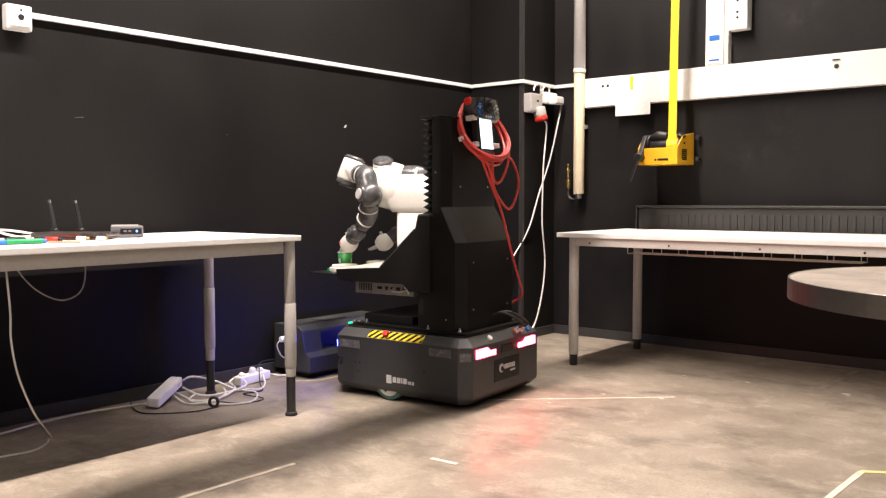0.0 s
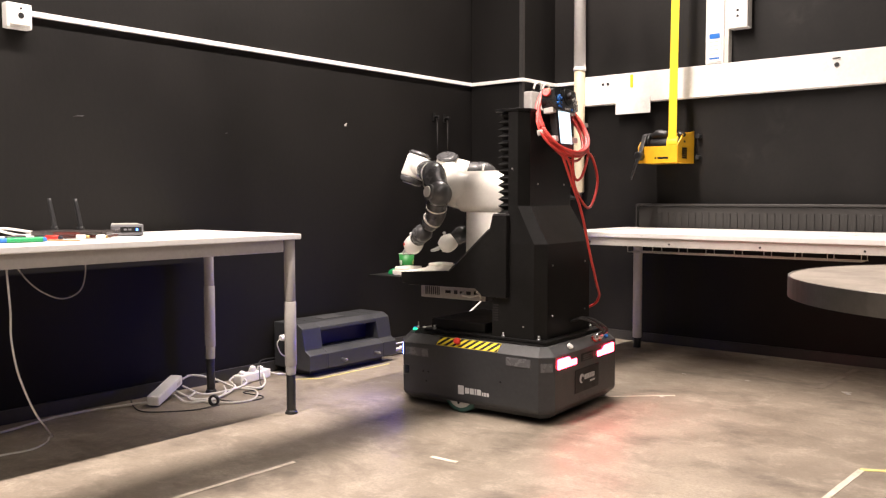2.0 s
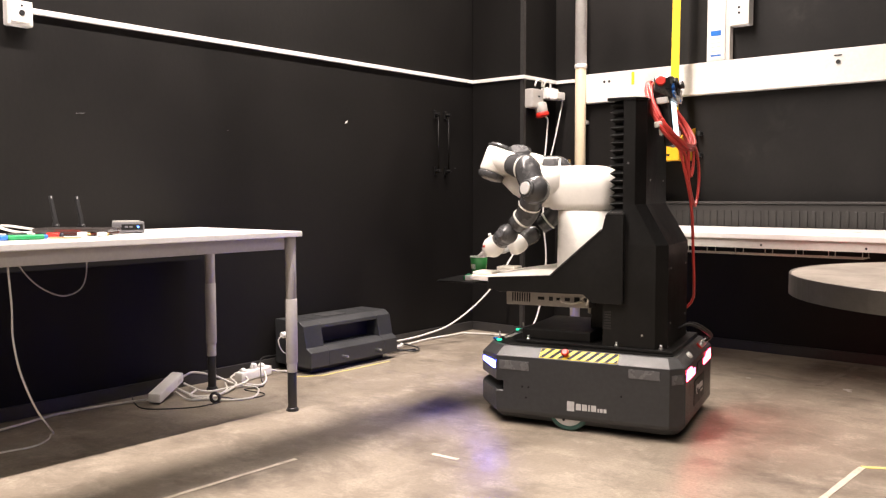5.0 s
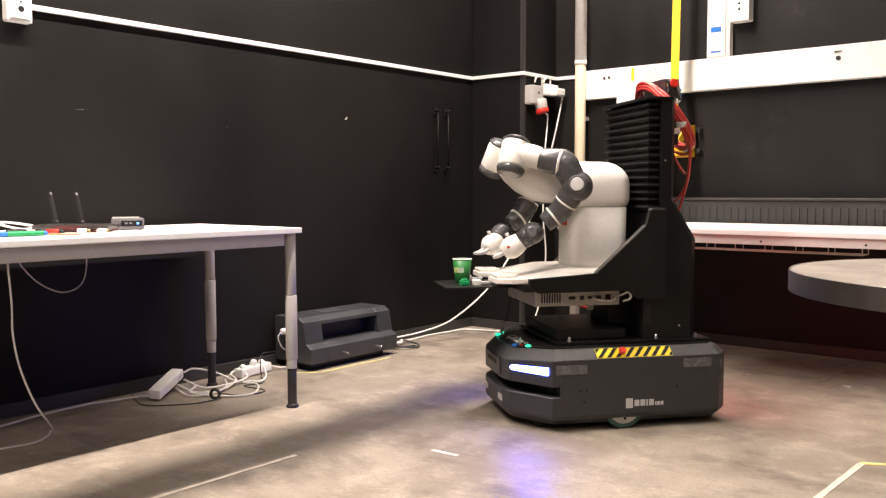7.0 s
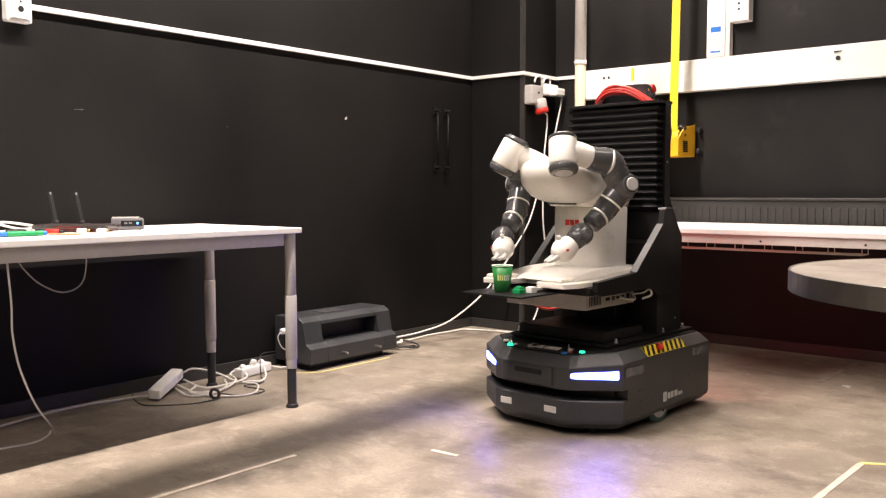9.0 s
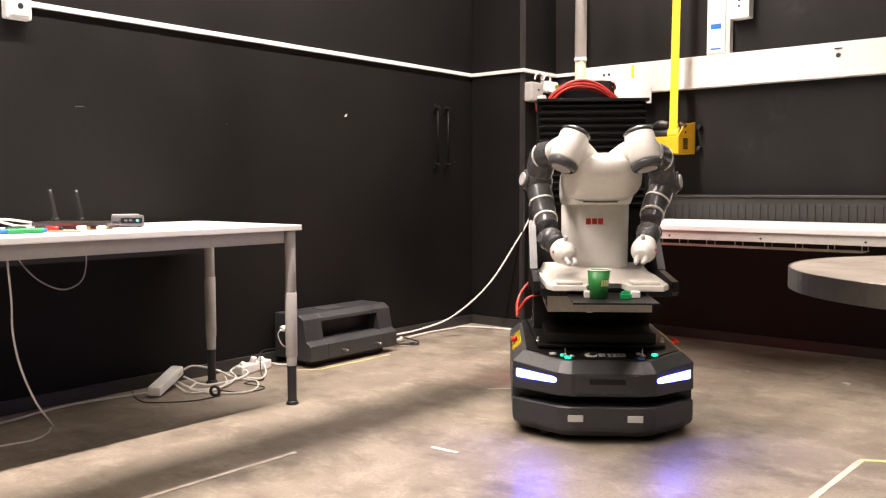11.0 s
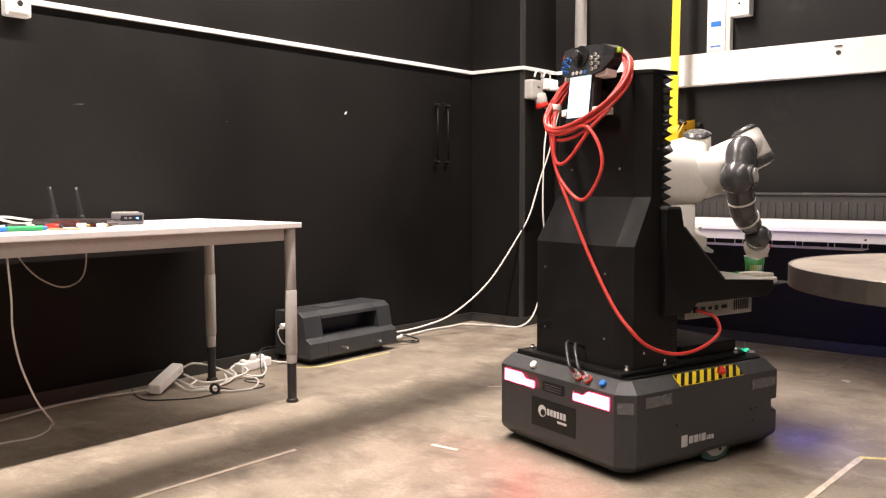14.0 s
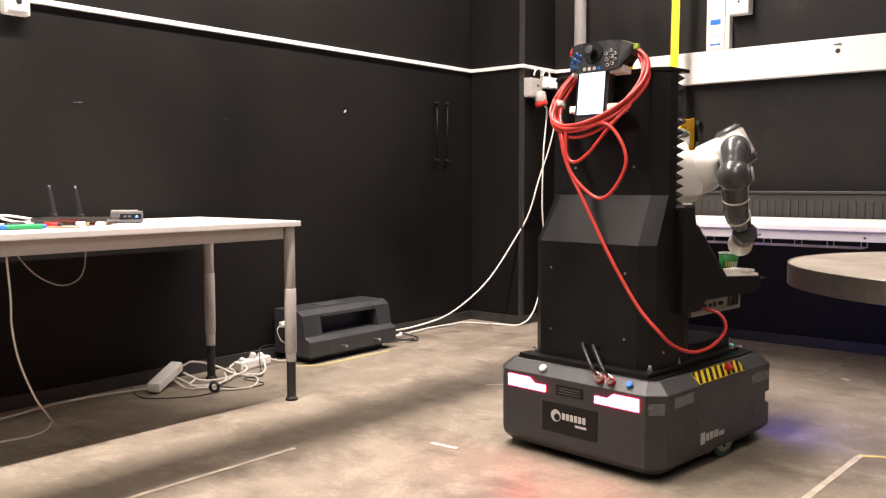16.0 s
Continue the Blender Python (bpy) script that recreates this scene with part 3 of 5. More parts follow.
def right_table():
    t = thing("work_table", "long white work table standing before the radiator", "table")
    x0, x1, y0, y1, z = -2.392, -0.30, 3.80, 4.56, 0.692
    part("tabletop", box(x0, x1, y0, y1, z - 0.024, z, 0.003), M["white_lam"], t)
    part("front_rail", box(x0 + 0.11, x1 - 0.11, y0 + 0.012, y0 + 0.035, z - 0.066, z - 0.0245, 0.003), M["beige_metal"], t)
    part("back_rail", box(x0 + 0.11, x1 - 0.11, y1 - 0.10, y1 - 0.065, z - 0.066, z - 0.0245, 0.003), M["beige_metal"], t)
    part("end_rail", box(x0 + 0.065, x0 + 0.095, y0 + 0.09, y1 - 0.12, z - 0.066, z - 0.0245, 0.003), M["beige_metal"], t)
    for i in range(4):
        part("screw", rod((x0 + 0.19 + i * 0.43, y0 + 0.0095, z - 0.05), (x0 + 0.19 + i * 0.43, y0 + 0.0125, z - 0.05), 0.005, sides=10), M["black_plastic"], t)
    for x, y in ((x0 + 0.08, y0 + 0.045), (x0 + 0.115, y1 - 0.07), (x1 - 0.08, y0 + 0.045), (x1 - 0.08, y1 - 0.07)):
        leg = part("leg", rod((x, y, 0.058), (x, y, z - 0.0245), 0.0255, bevel=0.002), M["beige_metal"], t)
        part("foot", rod((x, y, 0.0), (x, y, 0.060), 0.021, bevel=0.003), M["black_plastic"], leg, "black rubber foot")
    tray = part("cable_tray", joined(*[rod((-2.05, 3.93 + k * 0.05, 0.590), (-0.95, 3.93 + k * 0.05, 0.590), 0.0025, sides=6) for k in range(3)],
                                     *[tube([(-2.05 + k * 0.137, 3.93, 0.6675), (-2.05 + k * 0.137, 3.93, 0.590), (-2.05 + k * 0.137, 4.03, 0.590), (-2.05 + k * 0.137, 4.03, 0.6675)], 0.0022, 6, curved=False) for k in range(9)]), M["beige_metal"], t, "wire cable tray under the top")


def round_table():
    t = thing("round_table", "round bar table with a stone-grey top and a steel rim", "table")
    cx, cy, r, z = -0.195, 2.023, 0.431, 0.70
    part("tabletop", rod((cx, cy, z - 0.034), (cx, cy, z), r - 0.004, sides=96, bevel=0.002), M["wood"], t)
    rings = []
    for rr, zz in ((r, z - 0.043), (r, z - 0.0005), (r - 0.0008, z + 0.0008), (r - 0.0035, z + 0.0008), (r - 0.0035, z - 0.043)):
        rings.append([(cx + rr * math.cos(2 * math.pi * k / 96), cy + rr * math.sin(2 * math.pi * k / 96), zz) for k in range(96)])
    bm = bmesh.new()
    vs = [[bm.verts.new(p) for p in q] for q in rings]
    for a in range(5):
        for k in range(96):
            f = bm.faces.new((vs[a][k], vs[a][(k + 1) % 96], vs[(a + 1) % 5][(k + 1) % 96], vs[(a + 1) % 5][k]))
            f.smooth = False
    bmesh.ops.recalc_face_normals(bm, faces=bm.faces)
    part("rim", bm, M["chrome"], t, "brushed steel rim")
    part("column", rod((cx, cy, 0.03), (cx, cy, z - 0.055), 0.04, bevel=0.004), M["black_plastic"], t)
    part("spider", box(cx - 0.2, cx + 0.2, cy - 0.03, cy + 0.03, z - 0.050, z - 0.0345, 0.003), M["black_plastic"], t)
    part("base", rod((cx, cy, 0.0), (cx, cy, 0.032), 0.24, bevel=0.008, sides=48), M["black_plastic"], t)


left_table(), right_table(), round_table()


# ---------- small things on and under the table ----------
def table_things():
    z = 0.724
    r = thing("router", "flat dark router with a red-brown edge and upright antennas", "router", at=pose(-3.068, 1.395, z, 0, 0, 37.6))
    out = [(0.004, 0.0), (0.262, 0.0), (0.272, 0.012), (0.266, 0.150), (0.010, 0.150), (0.0, 0.012)]
    part("lower_body", prism(offset_plan(out, 0.010), 0.004, 0.012, "z", 0.002), M["router_red"], r, "red-brown lower body")
    part("body", prism(out, 0.0122, 0.027, "z", 0.004), M["router_top"], r)
    # red reflection on the dark front, laid on as a coloured strip
    part("front_strip", box(0.085, 0.180, -0.0012, 0.002, 0.014, 0.0235, 0.0008), M["router_red"], r)
    for x, top in ((0.020, 0.143), (0.118, 0.141)):
        part("antenna", tube([(x, 0.140, 0.026), (x - 0.002, 0.141, 0.055), (x - 0.020, 0.146, top)], [0.0105, 0.0085, 0.0070], 10), M["black_plastic"], r)
        part("antenna_joint", rod((x - 0.012, 0.140, 0.030), (x + 0.012, 0.140, 0.030), 0.010, sides=12, bevel=0.002), M["black_plastic"], r)
    for x in (0.035, 0.235):
        for y in (0.03, 0.12):
            part("foot", rod((x, y, 0), (x, y, 0.006), 0.008, sides=10), M["rubber"], r)
    m = thing("mini_computer", "small grey mini computer with a lit blue button", "computer", at=pose(-3.004, 1.666, z, 0, 0, 60.6))
    part("case", box(0, 0.116, 0, 0.105, 0.003, 0.043, 0.005), M["case_grey"], m)
    part("lid", box(0.003, 0.100, 0.004, 0.101, 0.0432, 0.047, 0.0015), M["grey_metal"], m)
    part("front_panel", box(0.034, 0.110, -0.0015, 0.001, 0.014, 0.035, 0.0008), M["hazard_black"], m)
    part("status_light", rod((0.093, -0.0012, 0.025), (0.093, -0.003, 0.025), 0.0045, sides=12), M["blue_led"], m, "lit blue button")
    for x in (0.046, 0.062):
        part("port", box(x, x + 0.011, -0.0028, -0.001, 0.022, 0.029), M["case_grey"], m)
    for x in (0.015, 0.10):
        part("foot", box(x - 0.006, x + 0.006, 0.01, 0.095, 0, 0.004), M["rubber"], m)
    solid("network_cable", tube([(-3.078, 1.408, z + 0.014), (-3.115, 1.378, z + 0.012), (-3.160, 1.338, z + 0.026), (-3.186, 1.334, z + 0.034), (-3.165, 1.368, z + 0.034), (-3.105, 1.432, z + 0.020)], 0.0045, 8), M["white_cable"], "white network cable loop on the table", "cable")
    solid("network_cable", tube([(-3.072, 1.402, z + 0.008), (-3.110, 1.355, z + 0.005), (-3.150, 1.300, z + 0.005), (-3.170, 1.240, z + 0.005)], 0.0045, 8), M["white_cable"], "white network cable lying on the table", "cable")
    for mt, cap, x, y, a, n, lab in (("green", "blue", -2.812, 1.262, 78, 0.054, "green marker pen"), ("red", "blue_black", -2.884, 1.387, 40, 0.022, "red marker pen"), ("black_plastic", "black_plastic", -2.985, 1.315, 110, 0.02, "short black pen"), ("ply", "ply", -2.79, 1.39, 40, 0.035, "thin wooden stick")):
        rr = 0.0032 if mt == "ply" else 0.0090
        p = thing("marker_pen" if mt != "ply" else "stick", lab + " lying on the white table", "pen", "pens on the table", at=pose(x, y, z + rr, 0, 0, a))
        part("barrel", rod((-n, 0, 0), (n, 0, 0), rr, sides=14, bevel=0.0015), M[mt], p)
        part("cap", rod((-n - 0.028, 0, 0), (-n, 0, 0), rr * 0.95, sides=14, bevel=0.0015), M[cap], p)
        part("tail", rod((n, 0, 0), (n + 0.012, 0, 0), rr * 0.8, sides=14, bevel=0.0015), M[cap], p)
    for i, (x, y) in enumerate(((-2.896, 1.499), (-2.840, 1.541))):
        c = thing("plug_connector", "small white cable connector on the table", "connector", "connectors on the table", at=pose(x, y, z + 0.008, 0, 0, 60 + 40 * i))
        part("body", rod((-0.02, 0, 0), (0.012, 0, 0), 0.008, sides=12, bevel=0.002), M["white_pvc"], c)
        part("tip", rod((0.012, 0, 0), (0.024, 0, 0), 0.005, sides=12), M["brass"], c)


def offset_plan(poly, d):
    c = Vector((sum(p[0] for p in poly) / len(poly), sum(p[1] for p in poly) / len(poly)))
    return [(Vector(p) + (c - Vector(p)).normalized() * d)[:] for p in poly]


def floor_cables():
    b = thing("power_brick", "white power supply brick lying tilted on the cables", "power supply", at=pose(-3.220, 2.015, 0.050, 11, 3, 33))
    part("case", box(-0.027, 0.027, -0.118, 0.118, -0.021, 0.021, 0.008), M["white_pvc"], b)
    part("label_plate", box(0.0272, 0.0282, 0.06, 0.09, -0.006, 0.006), M["beige_metal"], b)
    s = thing("socket_strip", "white socket strip with plugs beside the baseboard", "power strip", at=pose(-3.262, 2.505, 0.028, 0, 0, 11))
    part("case", box(-0.026, 0.026, -0.105, 0.105, -0.026, 0.018, 0.008), M["white_pvc"], s)
    for y, hgt in ((-0.07, 0.030), (0.0, 0.044), (0.055, 0.034)):
        part("plug", rod((0.0, y, 0.016), (0.006, y, hgt), 0.018, 0.014, bevel=0.004, sides=14), M["white_pvc"], s)
    W = M["white_cable"]
    solid("floor_cable", tube([(-3.20, 0.60, 0.005), (-3.20, 1.05, 0.005), (-3.245, 1.34, 0.005), (-3.30, 1.55, 0.005), (-3.305, 1.70, 0.005), (-3.27, 1.85, 0.006), (-3.19, 1.91, 0.02)], 0.0050, 8, 8), W, "white cable lying along the floor", "cable", "cables on the floor")
    loops = ([(-3.27, 2.13, 0.070), (-3.29, 2.20, 0.075), (-3.24, 2.28, 0.05), (-3.18, 2.34, 0.012), (-3.06, 2.37, 0.006), (-2.94, 2.26, 0.006), (-2.96, 2.17, 0.006), (-3.04, 2.11, 0.006), (-3.14, 2.08, 0.012), (-3.19, 2.14, 0.02)],
             [(-3.25, 2.12, 0.045), (-3.17, 2.17, 0.012), (-3.13, 2.28, 0.016), (-3.17, 2.40, 0.02), (-3.25, 2.44, 0.03)],
             [(-3.24, 2.08, 0.03), (-3.12, 2.10, 0.010), (-3.08, 2.20, 0.012), (-3.16, 2.33, 0.018), (-3.24, 2.36, 0.03), (-3.28, 2.44, 0.04)],
             [(-3.22, 2.06, 0.02), (-3.10, 2.05, 0.008), (-3.05, 2.14, 0.014), (-3.12, 2.25, 0.012), (-3.20, 2.30, 0.02)],
             [(-3.25, 2.56, 0.03), (-3.16, 2.50, 0.010), (-3.10, 2.42, 0.006), (-3.14, 2.37, 0.012)],
             [(-3.27, 2.60, 0.03), (-3.26, 2.66, 0.010), (-3.22, 2.72, 0.008)])
    for p in loops:
        solid("floor_cable", tube(p, 0.0047, 8, 8), W, "tangled white cable loops on the floor", "cable", "cables on the floor")
    for p in ([(-3.30, 1.90, 0.02), (-3.22, 1.87, 0.004), (-3.105, 1.86, 0.004), (-2.99, 1.99, 0.004), (-2.955, 2.10, 0.010)],
              [(-3.00, 2.13, 0.02), (-2.97, 2.20, 0.004), (-2.93, 2.27, 0.004), (-2.96, 2.33, 0.004), (-3.06, 2.30, 0.012), (-3.08, 2.42, 0.004), (-3.17, 2.48, 0.012), (-3.24, 2.53, 0.06)],
              [(-3.25, 2.54, 0.06), (-3.29, 2.57, 0.075), (-3.32, 2.62, 0.08), (-3.33, 2.70, 0.075)]):
        solid("floor_cable", tube(p, 0.0026, 8, 8), M["black_cable"], "thin dark cable winding over the floor", "cable", "cables on the floor")
    f = thing("ferrite_ring", "small black ferrite ring on a cable", "ferrite", at=pose(-2.985, 2.095, 0.026, 90, 0, 30))
    bm = bmesh.new()
    N = 16
    vs = [[bm.verts.new(((0.019 + 0.006 * math.cos(b_)) * math.cos(a_), (0.019 + 0.006 * math.cos(b_)) * math.sin(a_), 0.010 * math.sin(b_))) for b_ in (2 * math.pi * j / 8 for j in range(8))] for a_ in (2 * math.pi * i / N for i in range(N))]
    for i in range(N):
        for j in range(8):
            bm.faces.new((vs[i][j], vs[(i + 1) % N][j], vs[(i + 1) % N][(j + 1) % 8], vs[i][(j + 1) % 8]))
    bmesh.ops.recalc_face_normals(bm, faces=bm.faces)
    part("ring", smooth(bm), M["black_plastic"], f)
    solid("hanging_cable", tube([(-2.68, 1.145, 0.652), (-2.68, 1.153, 0.522), (-2.68, 1.153, 0.434), (-2.69, 1.176, 0.320), (-2.76, 1.25, 0.185), (-2.88, 1.345, 0.085), (-3.00, 1.42, 0.020), (-3.04, 1.43, 0.005), (-2.99, 1.395, 0.004), (-2.945, 1.32, 0.004), (-2.96, 1.21, 0.004), (-2.98, 0.95, 0.004)], 0.0034, 8, 8),
          W, "white cable hanging from the table edge to the floor", "cable")
    solid("hanging_cable", tube([(-2.98, 1.29, 0.702), (-2.98, 1.295, 0.66), (-2.98, 1.33, 0.60), (-2.98, 1.385, 0.545), (-2.98, 1.46, 0.511), (-2.98, 1.525, 0.53), (-2.98, 1.55, 0.59), (-2.98, 1.55, 0.702)], 0.0026, 8, 8),
          M["grey_cable"], "thin grey cable loop hanging under the table", "cable")


def charger():
    c = thing("charging_station", "dark grey wedge-shaped charging station on the floor by the wall", "charging station")
    y0, y1 = 2.712, 3.318
    xb, xf = XL + 0.02, -3.085
    prof = [(xb, 0.034), (xf + 0.0, 0.034), (xf, 0.108), (xf - 0.035, 0.128), (xf - 0.055, 0.232), (xf - 0.09, 0.254), (xb, 0.254)]

    def slab(a, b, pr, bev=0.004):
        return prism(pr, a, b, "y", bev)
    part("body_end", slab(y0, y0 + 0.115, prof), M["shell"], c)
    part("body_end", slab(y1 - 0.10, y1, prof), M["shell"], c)
    part("lower_body", slab(y0 + 0.1155, y1 - 0.1005, [(xb, 0.034), (xf, 0.034), (xf, 0.108), (xf - 0.035, 0.128), (xb, 0.128)]), M["shell"], c)
    part("upper_body", slab(y0 + 0.1155, y1 - 0.1005, [(xb, 0.214), (xf - 0.052, 0.214), (xf - 0.055, 0.232), (xf - 0.09, 0.254), (xb, 0.254)]), M["shell"], c)
    part("recess", box(xb, xf - 0.13, y0 + 0.1155, y1 - 0.1005, 0.1285, 0.2135), M["blue_black"], c, "dark recess of the station")
    part("plinth", box(xb + 0.01, xf - 0.06, y0 + 0.05, y1 - 0.05, 0.0, 0.0345), M["black_plastic"], c)
    for y in (2.92, 3.155):
        part("contact_pin", rod((xf - 0.002, y, 0.068), (xf + 0.040, y, 0.068), 0.006, bevel=0.002, sides=12), M["alu"], c, "metal contact pin")
    part("top_plate", box(xb + 0.05, xf - 0.12, y0 + 0.2, y0 + 0.35, 0.2545, 0.257, 0.001), M["shell_edge"], c)
    part("mains_plug", rod((xf - 0.17, y0 - 0.04, 0.185), (xf - 0.17, y0 + 0.005, 0.185), 0.015, bevel=0.004, sides=14), M["white_pvc"], c)
    part("mains_cable", tube([(xf - 0.17, y0 - 0.035, 0.185), (xf - 0.17, y0 - 0.060, 0.16), (xf - 0.16, y0 - 0.045, 0.11), (xf - 0.16, y0 - 0.01, 0.09)], 0.003, 8), M["grey_cable"], c)
    solid("cable_coil", joined(tube([(-3.22, 3.34, 0.02), (-3.18, 3.40, 0.02), (-3.10, 3.47, 0.012), (-3.14, 3.55, 0.012), (-3.22, 3.52, 0.03), (-3.22, 3.42, 0.03), (-3.14, 3.40, 0.02), (-3.12, 3.50, 0.016)], 0.005, 8, 8)), M["black_cable"],
          "small coil of black cable beside the charging station", "cable")
    solid("cable_end", tube([(-3.24, 3.335, 0.05), (-3.20, 3.39, 0.035), (-3.19, 3.45, 0.03), (-3.22, 3.50, 0.03)], 0.011, 8), M["white_cable"], "white cable end beside the charging station", "cable")


M["router_red"] = material("router_red", (0.11, 0.022, 0.016), 0.35, spot_scale=14)
M["router_top"] = material("router_top", (0.05, 0.042, 0.040), 0.28, spot_scale=14, coat=0.2)
M["case_grey"] = material("dark_grey_case", (0.16, 0.155, 0.165), 0.38, spot_scale=14)
M["ply"] = material("bare_wood", (0.46, 0.28, 0.14), 0.5, spot_scale=30)
M["grey_cable"] = material("grey_cable_sheath", (0.42, 0.40, 0.37), 0.45, spot_scale=18, bump=0.05)
M["faded"] = material("faded_floor_line", (0.30, 0.262, 0.215), 0.5, spots=(0.24, 0.20, 0.165), spot_scale=10, spot_amount=1.0, grain=0.15)
M["blue_black"] = material("blue_black_panel", (0.010, 0.011, 0.022), 0.4, spot_scale=8)
table_things(), floor_cables(), charger()


# ---------- marks on the floor ----------
def strip(name, a, b, w, mat, label):
    a, b = Vector((*a, 0)), Vector((*b, 0))
    d = (b - a).normalized()
    s = Vector((-d.y, d.x, 0)) * w / 2
    n = max(2, int((b - a).length / 0.06))
    left, right = [], []
    for i in range(n + 1):
        p = a.lerp(b, i / n)
        j = 1 + random.uniform(-0.12, 0.12)
        left.append(p + s * j), right.append(p - s * j)
    pts = [(p.x, p.y) for p in left] + [(p.x, p.y) for p in right[::-1]]
    return solid(name, prism(pts, 0.0005, 0.0018), mat, label, "floor tape", "tape on the floor")


strip("floor_tape", (-2.146, 1.815), (-2.155, 1.05), 0.016, M["mark"], "worn pale tape line on the concrete")
strip("floor_tape", (-1.585, 3.49), (-2.19, 2.93), 0.012, M["mark"], "thin pale tape line on the concrete")
strip("floor_tape", (-1.73, 2.15), (-1.835, 2.142), 0.016, M["mark"], "short scrap of pale tape on the concrete")
strip("floor_tape", (-0.687, 2.90), (-0.705, 2.40), 0.020, M["mark"], "pale tape line marking a bay")
strip("floor_tape", (-0.69, 2.905), (-0.35, 3.09), 0.022, M["ytape"], "yellow tape line marking a bay")
strip("floor_tape", (-0.70, 2.40), (-1.05, 2.10), 0.020, M["mark"], "pale tape line marking a bay")
strip("floor_tape", (-1.124, 4.60), (-1.144, 4.03), 0.030, M["faded"], "faded pale line on the concrete")
strip("floor_tape", (-3.052, 2.742), (-3.046, 3.22), 0.012, M["ytape"], "yellow tape line before the charging station")
strip("floor_tape", (-3.052, 2.745), (-3.13, 2.660), 0.012, M["ytape"], "short yellow tape line before the charging station")
for x, y, r, lab in ((-1.02, 4.02, 0.022, "white paint chip"), (-1.005, 3.99, 0.012, "white paint chip"), (-1.62, 3.43, 0.014, "pale chip"), (-1.85, 3.34, 0.016, "pale chip"), (-1.75, 3.95, 0.010, "pale chip"), (-1.45, 3.99, 0.012, "pale chip"), (-1.95, 3.05, 0.012, "pale chip")):
    k = 7
    pts = [(x + r * random.uniform(0.5, 1.3) * math.cos(2 * math.pi * i / k), y + 0.7 * r * random.uniform(0.5, 1.3) * math.sin(2 * math.pi * i / k)) for i in range(k)]
    solid("floor_chip", prism(pts, 0.0004, 0.002), M["light_plate"], lab + " on the concrete floor", "paint chip", "chips on the floor")


# ---------- the mobile robot ----------
M["enable"] = material("lime_plastic", (0.30, 0.42, 0.03), 0.4, spot_scale=20)
def offset(poly, d):
    """A convex polygon (counter-clockwise) moved inwards by d."""
    out, k = [], len(poly)
    for i in range(k):
        a, b, c = Vector(poly[i - 1]), Vector(poly[i]), Vector(poly[(i + 1) % k])
        u, v = (b - a).normalized(), (c - b).normalized()
        n1, n2 = Vector((-u.y, u.x)), Vector((-v.y, v.x))
        s = (n1 + n2) / (1 + n1.dot(n2))
        out.append((b + s * d)[:])
    return out


def shell(levels):
    return loft([[(x, y, z) for x, y in poly] for poly, z in levels])


HALF = 0.3135
PLAN = [(-0.414, -0.268), (-0.368, -HALF), (0.280, -HALF), (0.400, -0.165), (0.413, -0.120), (0.413, 0.120), (0.400, 0.165), (0.280, HALF), (-0.368, HALF), (-0.414, 0.268)]


def face_plate(a, b, z0, z1, out, inset=0.0):
    """A thin upright plate along the plan line a-b, standing out by out."""
    a, b = Vector(a), Vector(b)
    d = (b - a).normalized()
    n = Vector((d.y, -d.x)) * out
    m = Vector((d.y, -d.x)) * -0.004
    return prism([(a + m)[:], (b + m)[:], (b + n)[:], (a + n)[:]], z0, z1, "z", min(0.0015, out * 0.45))


def logo_bars(put, s):
    """A block mark followed by plain bars, laid out by put(u0, u1, v0, v1)."""
    u = 0.0
    for w, h, gap in ((0.026, 0.034, 0.006), (0.018, 0.022, 0.004), (0.018, 0.022, 0.004), (0.006, 0.022, 0.004), (0.018, 0.022, 0.005), (0.005, 0.013, 0.003), (0.010, 0.013, 0.003), (0.010, 0.013, 0)):
        put(u * s, (u + w) * s, 0.0 if h > 0.03 else 0.006 * s, (h if h > 0.03 else 0.006 + h) * s)
        u += w + gap


def clipped(poly, lo, hi):
    """A polygon of (u, v) cut to lo <= u <= hi."""
    for edge, sign in ((lo, 1), (hi, -1)):
        out = []
        for (u0, v0), (u1, v1) in zip(poly, poly[1:] + poly[:1]):
            a, b = (u0 - edge) * sign, (u1 - edge) * sign
            if a >= 0:
                out.append((u0, v0))
            if a * b < 0:
                k = a / (a - b)
                out.append((edge, v0 + (v1 - v0) * k))
        poly = out
        if len(poly) < 3:
            return []
    return poly


def lamp_bar(s):
    """The head lamp on one front corner: full height at the side, lower towards the nose, with a rounded end."""
    a, b = Vector((0.291, 0.3011 * s)), Vector((0.397, 0.1684 * s))
    d = (b - a).normalized()
    n = Vector((-d.y, d.x)) * s
    edge = [(0.0, 0.210), (0.02, 0.207), (0.92, 0.209), (0.98, 0.212), (1.0, 0.2185), (0.98, 0.225), (0.92, 0.229), (0.02, 0.236), (0.0, 0.233)]
    return loft([[(*(a.lerp(b, u) + n * o), z) for u, z in edge] for o in (-0.004, 0.0010)])


def droop(bm):
    """Lowers the upper front of the base, which slopes down to the nose."""
    for v in bm.verts:
        if v.co.x > 0.27 and v.co.z > 0.24:
            v.co.z -= (v.co.x - 0.27) * 0.14
    return bm


def hood(x):
    return 0.300 - max(0.0, x - 0.27) * 0.14


